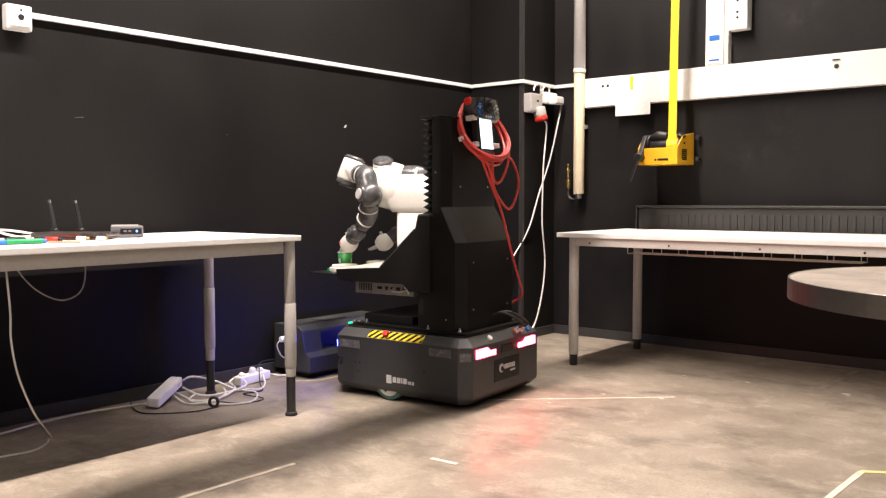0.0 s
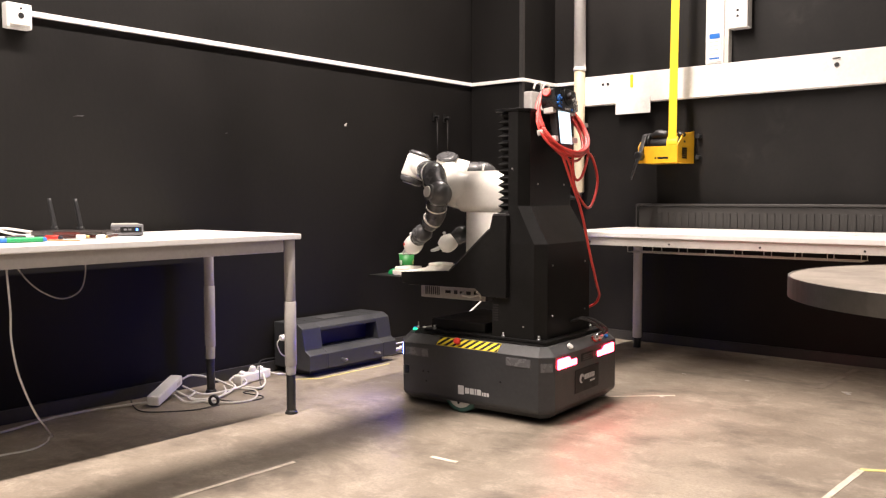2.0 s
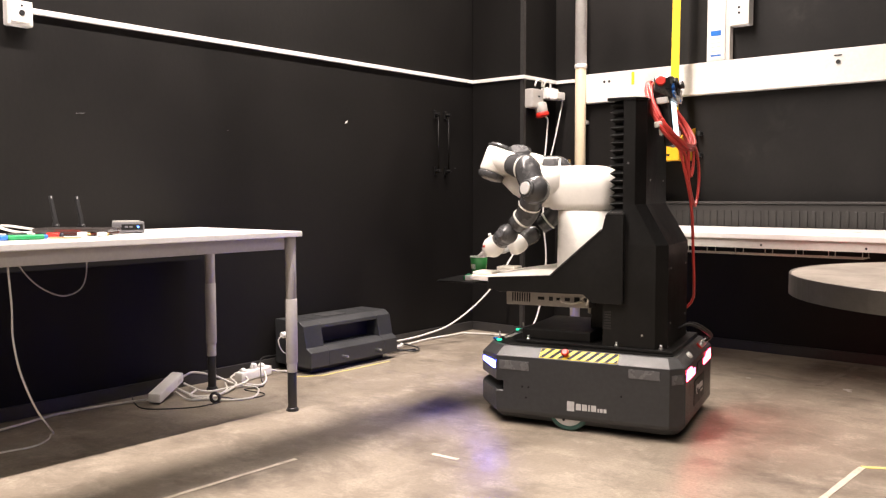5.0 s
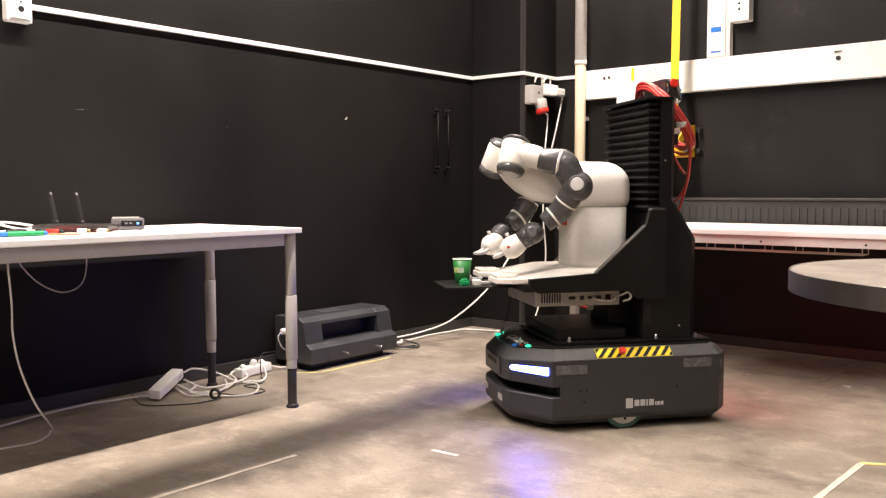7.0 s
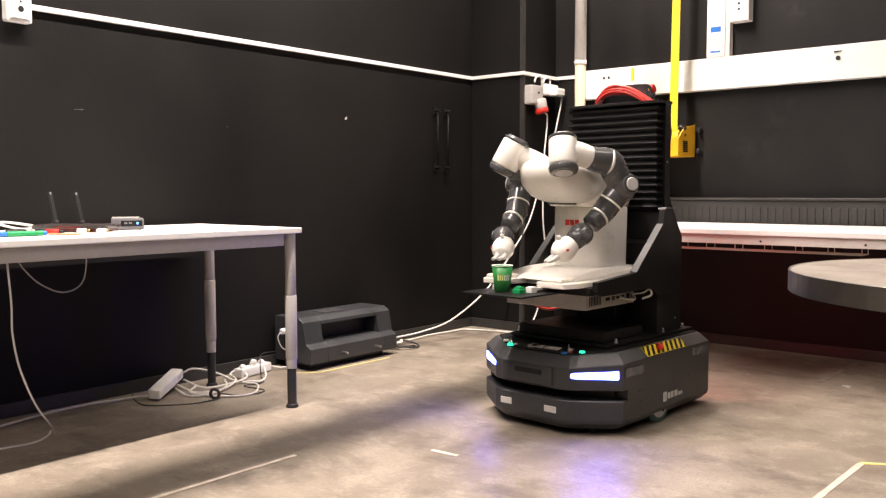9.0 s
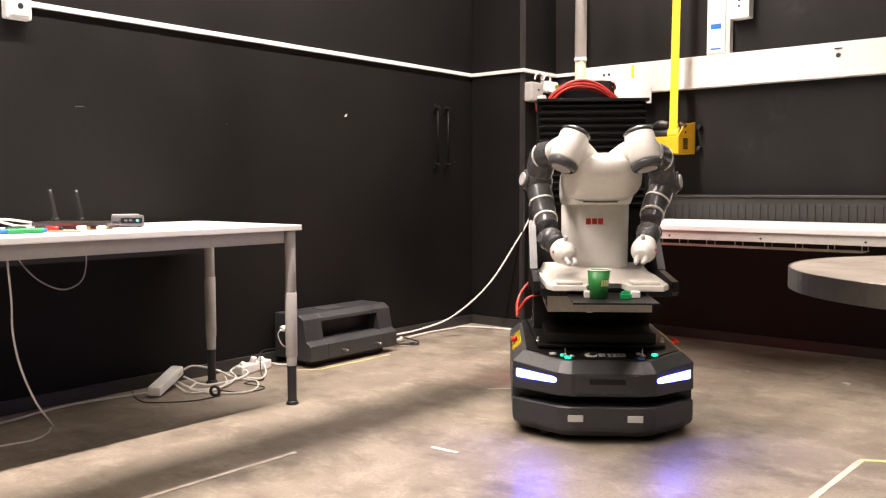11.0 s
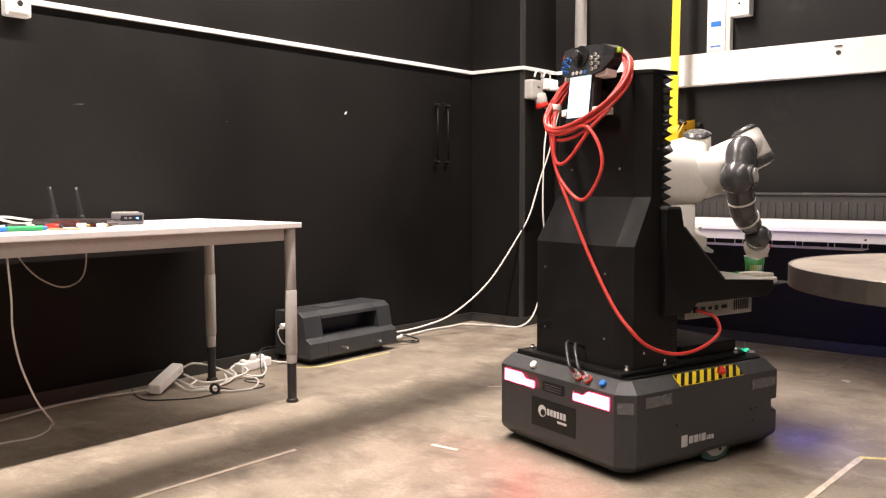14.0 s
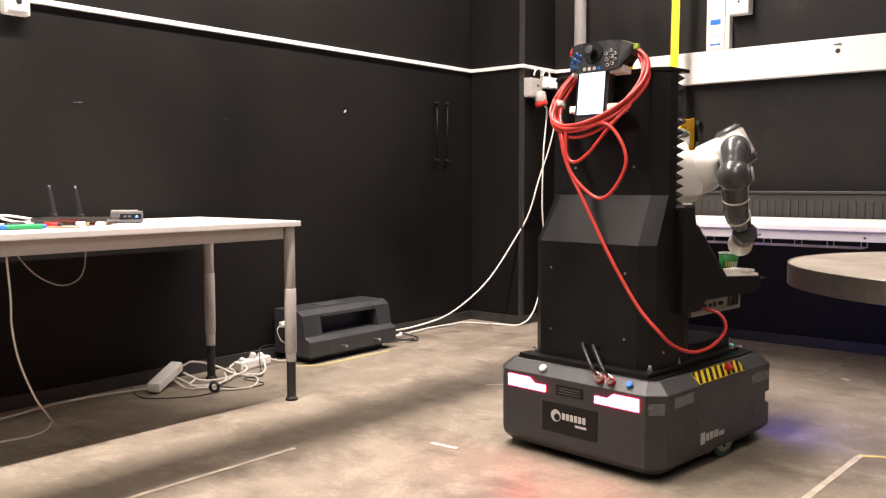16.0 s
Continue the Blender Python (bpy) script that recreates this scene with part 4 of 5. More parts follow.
def robot_base(r):
    S = M["shell"]
    body = part("base_shell", shell([(offset(PLAN, 0.032), 0.024), (offset(PLAN, 0.005), 0.048), (PLAN, 0.060), (PLAN, 0.126), (offset(PLAN, 0.004), 0.130)]), S, r, "charcoal lower bumper shell")
    mid = [(x if x < 0.27 else 0.27 + (x - 0.285) * 0.35, y if x < 0.27 else y * 0.86) for x, y in offset(PLAN, 0.002)]
    part("sensor_gap", prism(mid, 0.126, 0.170, "z"), M["hazard_black"], r, "black scanner slot")
    side_fill = [(-0.414, -0.268), (-0.368, -HALF), (0.250, -HALF), (0.250, HALF), (-0.368, HALF), (-0.414, 0.268)]
    part("rear_shell", shell([(offset(side_fill, 0.030), 0.0235), (offset(side_fill, 0.0042), 0.0475), (offset(side_fill, -0.0008), 0.060), (offset(side_fill, -0.0008), 0.2622), (offset(side_fill, 0.0012), 0.2642)]), S, r)
    part("upper_shell", droop(shell([(offset(PLAN, 0.004), 0.166), (PLAN, 0.169), (PLAN, 0.262), (offset(PLAN, 0.002), 0.264)])), S, r)
    part("bevel_shell", droop(shell([(offset(PLAN, 0.0015), 0.2642), (offset(PLAN, 0.035), 0.294), (offset(PLAN, 0.040), 0.296)])), M["shell_edge"], r, "lighter grey bevelled shoulder")
    part("deck", droop(prism(offset(PLAN, 0.048), 0.2958, 0.300, "z", 0.001)), M["mast"], r)
    # front nose with its handle and sensors
    part("nose_panel", box(0.4115, 0.419, -0.105, 0.105, 0.176, 0.240, 0.003), M["shell"], r)
    part("nose_slot", box(0.4185, 0.4212, -0.060, 0.060, 0.210, 0.228, 0.001), M["hazard_black"], r)
    for y in (-0.105, 0.095):
        part("front_sensor", box(0.4105, 0.4155, y - 0.026, y + 0.026, 0.080, 0.103, 0.002), M["light_plate"], r, "pale sensor window")
    for s in (-1, 1):
        part("head_lamp", lamp_bar(s),
             M["blue_glow"], r, "lit blue-white head lamp bar")
        y0, y1 = (HALF - 0.002, HALF + 0.003) if s > 0 else (-HALF - 0.003, -HALF + 0.002)
        part("side_lamp", box(0.150, 0.268, y0, y1, 0.211, 0.245, 0.001), M["reflector"], r, "grey side indicator")
        part("side_reflector", box(-0.335, -0.225, y0, y1, 0.219, 0.252, 0.001), M["reflector"], r, "grey side reflector")
        # rear lamp with a stepped inner end
        sg = s
        pts = [(0.094 * sg, 0.212), (0.248 * sg, 0.212), (0.248 * sg, 0.250), (0.160 * sg, 0.250), (0.138 * sg, 0.234), (0.094 * sg, 0.234)]
        part("tail_lamp", prism(pts, -0.4175, -0.411, "x", 0.001), M["red_glow"], r, "lit red tail lamp")
        a, b = ((-0.408, -0.2739), (-0.374, -0.3076)) if s < 0 else ((-0.374, 0.3076), (-0.408, 0.2739))
        part("corner_reflector", face_plate(a, b, 0.206, 0.240, 0.002), M["reflector"], r)

        # striped panel on the shoulder
        def slope(x, t, h, s=s):
            return Vector((x, s * (HALF - 0.0015 - 0.0335 * t + 0.0298 * h), 0.2642 + 0.0298 * t + 0.0335 * h))

        def plate(x0, x1, sh, t0, t1, h0, h1):
            bm = bmesh.new()
            q = [[bm.verts.new(slope(x, t, h / 0.0448)) for x, t in ((x0, t0), (x1, t0), (x1 + sh, t1), (x0 + sh, t1))] for h in (h0, h1)]
            bm.faces.new(q[0]), bm.faces.new(q[1])
            for i in range(4):
                bm.faces.new((q[0][i], q[0][(i + 1) % 4], q[1][(i + 1) % 4], q[1][i]))
            bmesh.ops.recalc_face_normals(bm, faces=bm.faces)
            return bm
        part("hazard_panel", plate(-0.183, 0.110, 0, 0.02, 0.98, -0.001, 0.0022), M["hazard"], r, "black and yellow hazard stripes")
        lo, hi, lean = -0.182, 0.109, -0.036 * s
        for i in range(11):
            x = lo - 0.036 + 0.0345 * i
            cut = clipped([(x, 0.04), (x + 0.0165, 0.04), (x + 0.0165 + lean, 0.96), (x + lean, 0.96)], lo, hi)
            if len(cut) > 2:
                part("stripe", loft([[slope(u, v, h / 0.0448) for u, v in cut] for h in (0.0018, 0.0028)]), M["hazard_black"], r)
        c = slope(0.012, 0.5, 0.0)
        n = Vector((0, s * 0.0298, 0.0335)).normalized()
        stop = part("emergency_stop", joined(rod(c, c + n * 0.010, 0.010, sides=18), rod(c + n * 0.010, c + n * 0.022, 0.0145, bevel=0.004, sides=18)), M["red"], r, "red emergency stop button")
        yy = HALF * s

        def put(u0, u1, v0, v1, s=s, yy=yy):
            x0, x1 = (0.0 - u0, 0.0 - u1) if s > 0 else (-0.178 + u0, -0.178 + u1)
            part("print_bar", box(min(x0, x1), max(x0, x1), min(yy - 0.001 * s, yy + 0.0012 * s), max(yy - 0.001 * s, yy + 0.0012 * s), 0.078 + v0, 0.078 + v1), M["print"], r)
        logo_bars(put, 1.05)
        for x, z in ((-0.20, 0.150), (0.15, 0.150), (0.16, 0.110), (0.175, 0.15)):
            part("screw", rod((x, yy - 0.001 * s, z), (x, yy + 0.0015 * s, z), 0.004, sides=10), M["hazard_black"], r)
    # rear plate, vents and connectors
    part("name_plate", box(-0.4170, -0.4125, -0.105, 0.106, 0.092, 0.186, 0.002), M["hazard_black"], r, "black name plate with a white round mark")
    part("name_mark", joined(rod((-0.4185, 0.050, 0.146), (-0.4165, 0.050, 0.146), 0.019, sides=24)), M["print"], r)
    part("name_mark", rod((-0.4195, 0.045, 0.142), (-0.4175, 0.045, 0.142), 0.011, sides=20), M["hazard_black"], r)
    for i in range(6):
        y = 0.026 - i * 0.0155
        part("name_bar", box(-0.4182, -0.4165, y - 0.011, y, 0.138, 0.158), M["print"], r)
    part("name_bar", box(-0.4182, -0.4165, -0.066, -0.024, 0.122, 0.129), M["print"], r)
    part("rear_vent", box(-0.4165, -0.4125, -0.052, 0.052, 0.212, 0.245, 0.002), M["hazard_black"], r)
    for i in range(3):
        part("vent_slat", box(-0.4178, -0.4155, -0.040, 0.040, 0.218 + i * 0.008, 0.221 + i * 0.008), M["shell_edge"], r)
    n = Vector((-0.7, 0, 0.7)).normalized()
    for y, mt, rr in ((0.117, "white_pvc", 0.013), (-0.205, "blue", 0.011)):
        c = Vector((-0.395, y, 0.279))
        part("push_button", rod(c, c + n * 0.012, rr, bevel=0.003, sides=16), M[mt], r, "round push button")
    for y in (-0.100, -0.140):
        c = Vector((-0.394, y, 0.278))
        part("connector", joined(rod(c, c + n * 0.022, 0.012, sides=14), rod(c + n * 0.022, c + n * 0.034, 0.009, sides=14)), M["alu"], r, "metal cable connector")
        part("connector_ring", rod(c + n * 0.004, c + n * 0.010, 0.0145, sides=16), M["red"], r, "red connector ring")
        part("connector_cable", tube([c + n * 0.03, c + n * 0.06, (-0.405, y + 0.05, 0.36), (-0.37, y + 0.085, 0.375), (-0.335, y + 0.09, 0.36)], 0.0055, 8), M["black_cable"], r)
    # front deck controls
    for x, y, mt, rr in ((0.324, -0.177, "light_plate", 0.013), (0.361, -0.128, "green_led", 0.012), (0.338, -0.146, "green_led", 0.007), (0.346, -0.112, "light_plate", 0.007),
                         (0.363, 0.119, "blue", 0.012), (0.318, 0.118, "light_plate", 0.008), (0.342, 0.132, "red_print", 0.006), (0.327, 0.171, "green_led", 0.011)):
        part("deck_button", rod((x, y, hood(x) - 0.001), (x, y, hood(x) + 0.007), rr, bevel=0.002, sides=16), M[mt], r, "small deck button")
    for y in (-0.136, 0.126):
        part("deck_key", joined(rod((0.344, y, 0.289), (0.344, y, 0.302), 0.006, sides=12), box(0.341, 0.347, y - 0.001, y + 0.001, 0.302, 0.320, 0.0005)), M["alu"], r, "small metal key switch")
    for i, w in enumerate((0.014, 0.006, 0.010, 0.014, 0.014, 0.012)):
        y = -0.020 + i * 0.016
        part("deck_print", loft([[(x, v, hood(x) + o) for x, v in ((0.312, y), (0.342, y), (0.342, y + w), (0.312, y + w))] for o in (-0.0005, 0.0012)]), M["paper"], r)
    for x, y, rr, o, mt in ((0.328, -0.046, 0.022, 0.0012, "paper"), (0.323, -0.040, 0.012, 0.0018, "hazard_black")):
        turn = [(x + rr * math.cos(2 * math.pi * k / 20), y + rr * math.sin(2 * math.pi * k / 20)) for k in range(20)]
        part("deck_print", loft([[(u, v, hood(u) + h) for u, v in turn] for h in (-0.0005, o)]), M[mt], r)
    # casters
    for x in (-0.30, 0.29):
        for y in (-0.20, 0.20):
            c = part("caster", joined(rod((x, y - 0.014, 0.030), (x, y + 0.014, 0.030), 0.030, bevel=0.005), box(x - 0.014, x + 0.014, y - 0.022, y + 0.022, 0.030, 0.075, 0.004)), M["black_plastic"], r)
    # plinth plate for the lift
    part("deck_plate", prism([(-0.365, -0.245), (0.238, -0.225), (0.238, 0.225), (-0.365, 0.245)], 0.3002, 0.312, "z", 0.003), M["mast"], r)
    part("deck_box", box(-0.05, 0.222, -0.195, 0.195, 0.3122, 0.352, 0.006), M["mast"], r)
    for x in (-0.318, -0.157, 0.185):
        for y in (-0.222, 0.222):
            part("deck_bolt", joined(rod((x, y, 0.312), (x, y, 0.319), 0.008, sides=12), rod((x, y, 0.319), (x, y, 0.330), 0.005, sides=10)), M["alu"], r)


def wheel(r, y):
    w = thing("drive_wheel", "", "")
    for k in ("label", "category"):
        if k in w:
            del w[k]
    w.parent = r
    s = 1 if y > 0 else -1
    bm = rod((0, -0.019, 0), (0, 0.019, 0), 0.080, sides=48, bevel=0.006)
    part("tyre", bm, M["tyre"], w, "green polyurethane tyre")
    part("rim", joined(rod((0, 0.016 * s, 0), (0, 0.0205 * s, 0), 0.062, sides=40, bevel=0.002)), M["grey_metal"], w)
    part("hub", rod((0, 0.020 * s, 0), (0, 0.026 * s, 0), 0.026, sides=24, bevel=0.002), M["alu"], w)
    for i in range(5):
        a = 2 * math.pi * i / 5
        part("wheel_bolt", rod((0.042 * math.cos(a), 0.0195 * s, 0.042 * math.sin(a)), (0.042 * math.cos(a), 0.024 * s, 0.042 * math.sin(a)), 0.005, sides=10), M["hazard_black"], w)
    w.location = (0.0, y, 0.080)
    return w


def robot_mast(r):
    B = M["mast"]
    lower = [(-0.332, -0.182), (-0.296, -0.225), (-0.105, -0.225), (-0.105, 0.225), (-0.296, 0.225), (-0.332, 0.182)]
    upper = [(-0.246, -0.170), (-0.215, -0.213), (-0.172, -0.213), (-0.172, 0.213), (-0.215, 0.213), (-0.246, 0.170)]
    mid = [(x if x < -0.2 else -0.173, y) for x, y in lower]
    part("tower", shell([(lower, 0.3122), (lower, 0.66), (mid, 0.685), (upper, 0.833), (upper, 1.205)]), B, r, "black lift tower with a sloped back")
    part("tower_cap", prism(offset([(-0.250, -0.172), (-0.218, -0.217), (-0.112, -0.217), (-0.112, 0.217), (-0.218, 0.217), (-0.250, 0.172)], 0.0), 1.2052, 1.2165, "z", 0.002), B, r)
    for s in (-1, 1):
        for z in (0.36, 0.72, 0.98):
            part("screw", rod((-0.25 if z < 0.7 else -0.19, (0.223 if z < 0.7 else 0.211) * s, z), (-0.25 if z < 0.7 else -0.19, (0.2265 if z < 0.7 else 0.2145) * s, z), 0.004, sides=10), M["alu"], r)
    for y, z, x in ((0.14, 0.60, -0.332), (-0.14, 0.60, -0.332), (0.14, 0.40, -0.332), (-0.14, 0.40, -0.332), (0.11, 0.92, -0.246), (-0.11, 0.92, -0.246)):
        part("screw", rod((x + 0.001, y, z), (x - 0.0025, y, z), 0.004, sides=10), M["alu"], r)
    for i in range(7):
        for s in (-1, 1):
            part("tower_vent", box(-0.135, -0.110, 0.2255 * s - 0.0012, 0.2255 * s + 0.0012, 0.375 + 0.010 * i, 0.380 + 0.010 * i), M["rubber"], r)
    # folded bellows in front of the tower
    n, z0, z1 = 15, 0.792, 1.2045
    bm = bmesh.new()
    rows = []
    for i in range(2 * n + 1):
        k = i % 2
        z = z0 + (z1 - z0) * i / (2 * n)
        xo, yo = (-0.120, 0.208) if k else (-0.138, 0.190)
        rows.append([bm.verts.new(p) for p in ((-0.1715, -yo, z), (xo, -yo, z), (xo, yo, z), (-0.1715, yo, z))])
    for a, b in zip(rows, rows[1:]):
        for i in range(4):
            bm.faces.new((a[i], a[(i + 1) % 4], b[(i + 1) % 4], b[i]))
    bm.faces.new(rows[0][::-1]), bm.faces.new(rows[-1])
    bmesh.ops.recalc_face_normals(bm, faces=bm.faces)
    part("bellows", bm, M["bellows"], r, "black folded bellows of the lift")
    # carriage with its two side wings
    prof = [(-0.183, 0.796), (-0.118, 0.796), (-0.104, 0.738), (0.088, 0.566), (0.345, 0.549), (0.345, 0.515), (0.310, 0.497), (-0.036, 0.500), (-0.07, 0.470), (-0.183, 0.470)]
    for s in (-1, 1):
        a, b = sorted((0.2225 * s, 0.246 * s))
        part("side_wing", prism(prof, a, b, "y", 0.002), B, r, "black angled side wing")
        a, b = sorted((0.215 * s, 0.2475 * s))
        part("wing_top", prism([(-0.181, 0.7962), (-0.119, 0.7962), (-0.126, 0.804), (-0.176, 0.804)], a, b, "y", 0.001), M["mast_glare"], r)
        bm = loft([[(-0.101, 0.2205 * s, 0.7415), (-0.101, 0.2485 * s, 0.7415), (-0.104, 0.2485 * s, 0.7375), (-0.104, 0.2205 * s, 0.7375)],
                   [(0.091, 0.2205 * s, 0.5695), (0.091, 0.2485 * s, 0.5695), (0.088, 0.2485 * s, 0.5655), (0.088, 0.2205 * s, 0.5655)]])
        part("wing_edge", bm, M["mast_glare"], r)
    part("carriage_plate", box(-0.170, 0.360, -0.222, 0.222, 0.500, 0.528, 0.003), B, r)
    part("carriage_back", box(-0.170, -0.146, -0.222, 0.222, 0.4705, 0.785, 0.003), B, r)
    part("lift_column", box(-0.104, -0.02, -0.09, 0.09, 0.3525, 0.4995, 0.004), B, r)
    # control box under the carriage
    bx = part("control_box", box(-0.035, 0.300, -0.195, 0.165, 0.438, 0.4985, 0.003), M["steel_box"], r, "grey metal control box with ports")
    for s, y in ((-1, -0.195), (1, 0.165)):
        for i in range(8):
            x = (0.205 if s < 0 else 0.20) + i * 0.010
            part("vent_slot", box(x, x + 0.005, y - 0.0012, y + 0.0012, 0.452, 0.486), M["hazard_black"], bx)
        for i, (x, w, h) in enumerate(((0.155, 0.026, 0.012), (0.115, 0.016, 0.016), (0.085, 0.016, 0.010), (0.050, 0.020, 0.014), (0.012, 0.020, 0.020), (-0.018, 0.016, 0.014))):
            part("port", box(x - w / 2, x + w / 2, y - 0.003, y + 0.003, 0.468 - h / 2, 0.468 + h / 2, 0.001), M["black_plastic" if i % 2 else "hazard_black"], bx)
    part("patch_cable", tube([(0.075, 0.170, 0.468), (0.06, 0.195, 0.462), (0.02, 0.20, 0.458), (-0.005, 0.185, 0.464), (-0.018, 0.170, 0.468)], 0.004, 8), M["white_cable"], r)
    part("patch_cable", tube([(-0.012, 0.168, 0.472), (-0.02, 0.21, 0.480), (-0.045, 0.225, 0.492), (-0.05, 0.23, 0.470), (-0.035, 0.20, 0.455)], 0.004, 8), M["white_cable"], r)
    # short white cylinder below the control box, near the turning axis
    part("hanging_plug", rod((0.01, -0.02, 0.395), (0.01, -0.02, 0.44), 0.013, sides=14, bevel=0.002), M["white_pvc"], r)


def robot_pendant(r):
    p = part("teach_pendant", joined(box(-0.308, -0.272, -0.045, 0.078, 1.045, 1.245, 0.010)), M["black_plastic"], r, "black teach pendant with a lit screen")
    part("pendant_head", loft([[(x, y, z) for x, z in ring] for y, ring in (
        (0.112, [(-0.300, 1.255), (-0.300, 1.285), (-0.270, 1.290), (-0.262, 1.250)]), (0.095, [(-0.322, 1.215), (-0.318, 1.296), (-0.262, 1.302), (-0.255, 1.225)]),
        (0.060, [(-0.328, 1.205), (-0.322, 1.300), (-0.262, 1.304), (-0.255, 1.215)]), (-0.040, [(-0.328, 1.205), (-0.322, 1.300), (-0.262, 1.304), (-0.255, 1.215)]),
        (-0.085, [(-0.322, 1.215), (-0.318, 1.296), (-0.262, 1.302), (-0.255, 1.225)]), (-0.110, [(-0.300, 1.255), (-0.300, 1.285), (-0.270, 1.290), (-0.262, 1.250)]))]), M["grip"], p, "dark grey pendant grip")
    part("joystick_well", rod((-0.326, 0.008, 1.266), (-0.3295, 0.008, 1.266), 0.034, sides=28), M["hazard_black"], p)
    part("joystick", rod((-0.328, 0.008, 1.266), (-0.352, 0.008, 1.270), 0.012, 0.015, sides=18, bevel=0.003), M["black_plastic"], p)
    for s in (-1, 1):
        for dy, dz in ((0.004, 0.012), (0.020, 0.020), (0.034, 0.010), (0.008, -0.006), (0.024, 0.002), (0.036, -0.008), (0.012, -0.024), (0.028, -0.020)):
            y, z = 0.008 + s * (0.044 + dy), 1.246 + dz
            part("key", rod((-0.322, y, z), (-0.3290, y, z), 0.0056, sides=14, bevel=0.001), M["light_plate" if s < 0 else "blue"], p)
            part("key_face", rod((-0.3288, y, z), (-0.3296, y, z), 0.0036, sides=12), M["grip"], p)
    for i in range(4):
        part("key", rod((-0.322, 0.035 - i * 0.018, 1.216), (-0.3298, 0.035 - i * 0.018, 1.216), 0.006, sides=14, bevel=0.001), M["blue" if i == 3 else "light_plate"], p)
    part("screen_bezel", box(-0.3095, -0.3075, -0.036, 0.071, 1.074, 1.228, 0.0008), M["blue_black"], p, "dark blue screen bezel")
    part("screen", box(-0.3105, -0.3088, -0.030, 0.066, 1.080, 1.222, 0.0005), M["screen"], p, "lit pale blue touch screen")
    stop = part("pendant_stop", joined(rod((-0.287, 0.098, 1.278), (-0.290, 0.116, 1.284), 0.018, bevel=0.003, sides=18)), M["red"], p, "red emergency stop button")
    part("stop_ring", rod((-0.286, 0.092, 1.276), (-0.287, 0.102, 1.279), 0.024, bevel=0.002, sides=18), M["yellow"], p)
    part("enable_key", box(-0.290, -0.276, -0.126, -0.106, 1.272, 1.288, 0.003), M["enable"], p, "green enabling key")
    for y0, y1 in ((0.074, 0.100), (-0.092, -0.040)):
        for z in (1.098, 1.212):
            part("holder_clip", box(-0.306, -0.262, y0, y1, z - 0.010, z + 0.012, 0.003), M["white_pvc"], p, "white holder clip")
    lean = Matrix.Translation((-0.262, -0.012, 1.248)) @ pose(0, 0, 0, 0, 6, 0) @ Matrix.Translation((0.270, 0, -1.250))
    for o in (p, *p.children):
        o.data.transform(lean)
    part("holder_arm", box(-0.300, -0.2465, -0.055, 0.050, 1.135, 1.165, 0.003), M["mast"], p)
    # wound cable
    rnd = random.Random(5)
    C = M["red_cable"]
    for i in range(8):
        ry, rz, dz, dx = 0.140 + 0.0045 * i + rnd.uniform(-0.006, 0.006), 0.118 + rnd.uniform(-0.012, 0.012), rnd.uniform(-0.012, 0.008), -0.272 - 0.0065 * (i % 4)
        ph = rnd.uniform(0, 6)
        pts = []
        for k in range(17):
            a = 2 * math.pi * k / 16
            pts.append((dx - 0.008 + 0.078 * math.sin(a) - 0.005 * math.sin(a * 2 + ph), -0.006 - 0.012 * math.sin(a) + ry * math.cos(a), 1.152 + dz + (rz + 0.016 * max(0.0, math.sin(a))) * math.sin(a) + 0.02 * math.cos(a) * -1))
        part("cable_turn", tube(pts, 0.0056, 8, 5), C, p, "red cable wound round the pendant")
    part("cable_tie", rod((-0.288, 0.146, 1.112), (-0.284, 0.150, 1.132), 0.020, sides=14, bevel=0.003), M["white_cable"], p, "white cable tie")
    part("cable_loop", tube([(-0.366, 0.00, 1.045), (-0.372, -0.105, 1.04), (-0.374, -0.166, 0.932), (-0.376, -0.085, 0.824), (-0.374, 0.028, 0.896), (-0.366, 0.070, 1.00), (-0.346, 0.105, 1.06)], 0.0056, 8, 8), C, p)
    part("cable_loop", tube([(-0.372, 0.055, 1.035), (-0.374, 0.050, 0.96), (-0.376, 0.020, 0.935), (-0.374, -0.03, 0.96), (-0.362, -0.10, 1.04), (-0.330, -0.15, 1.10)], 0.0056, 8, 8), C, p)
    part("pendant_lead", tube([(-0.345, 0.11, 1.06), (-0.366, 0.055, 0.93), (-0.374, -0.02, 0.81), (-0.366, -0.112, 0.645), (-0.356, -0.200, 0.51), (-0.340, -0.262, 0.44), (-0.295, -0.285, 0.395), (-0.19, -0.290, 0.362), (-0.075, -0.290, 0.366), (0.02, -0.285, 0.405), (0.035, -0.255, 0.45), (0.012, -0.200, 0.468)], 0.0056, 8, 8), C, p, "long red cable leading to the control box")


def ring_at(a, b, u, r, w):
    a, b = Vector(a), Vector(b)
    d = (b - a).normalized()
    c = a.lerp(b, u)
    return rod(c - d * w / 2, c + d * w / 2, r, sides=24)


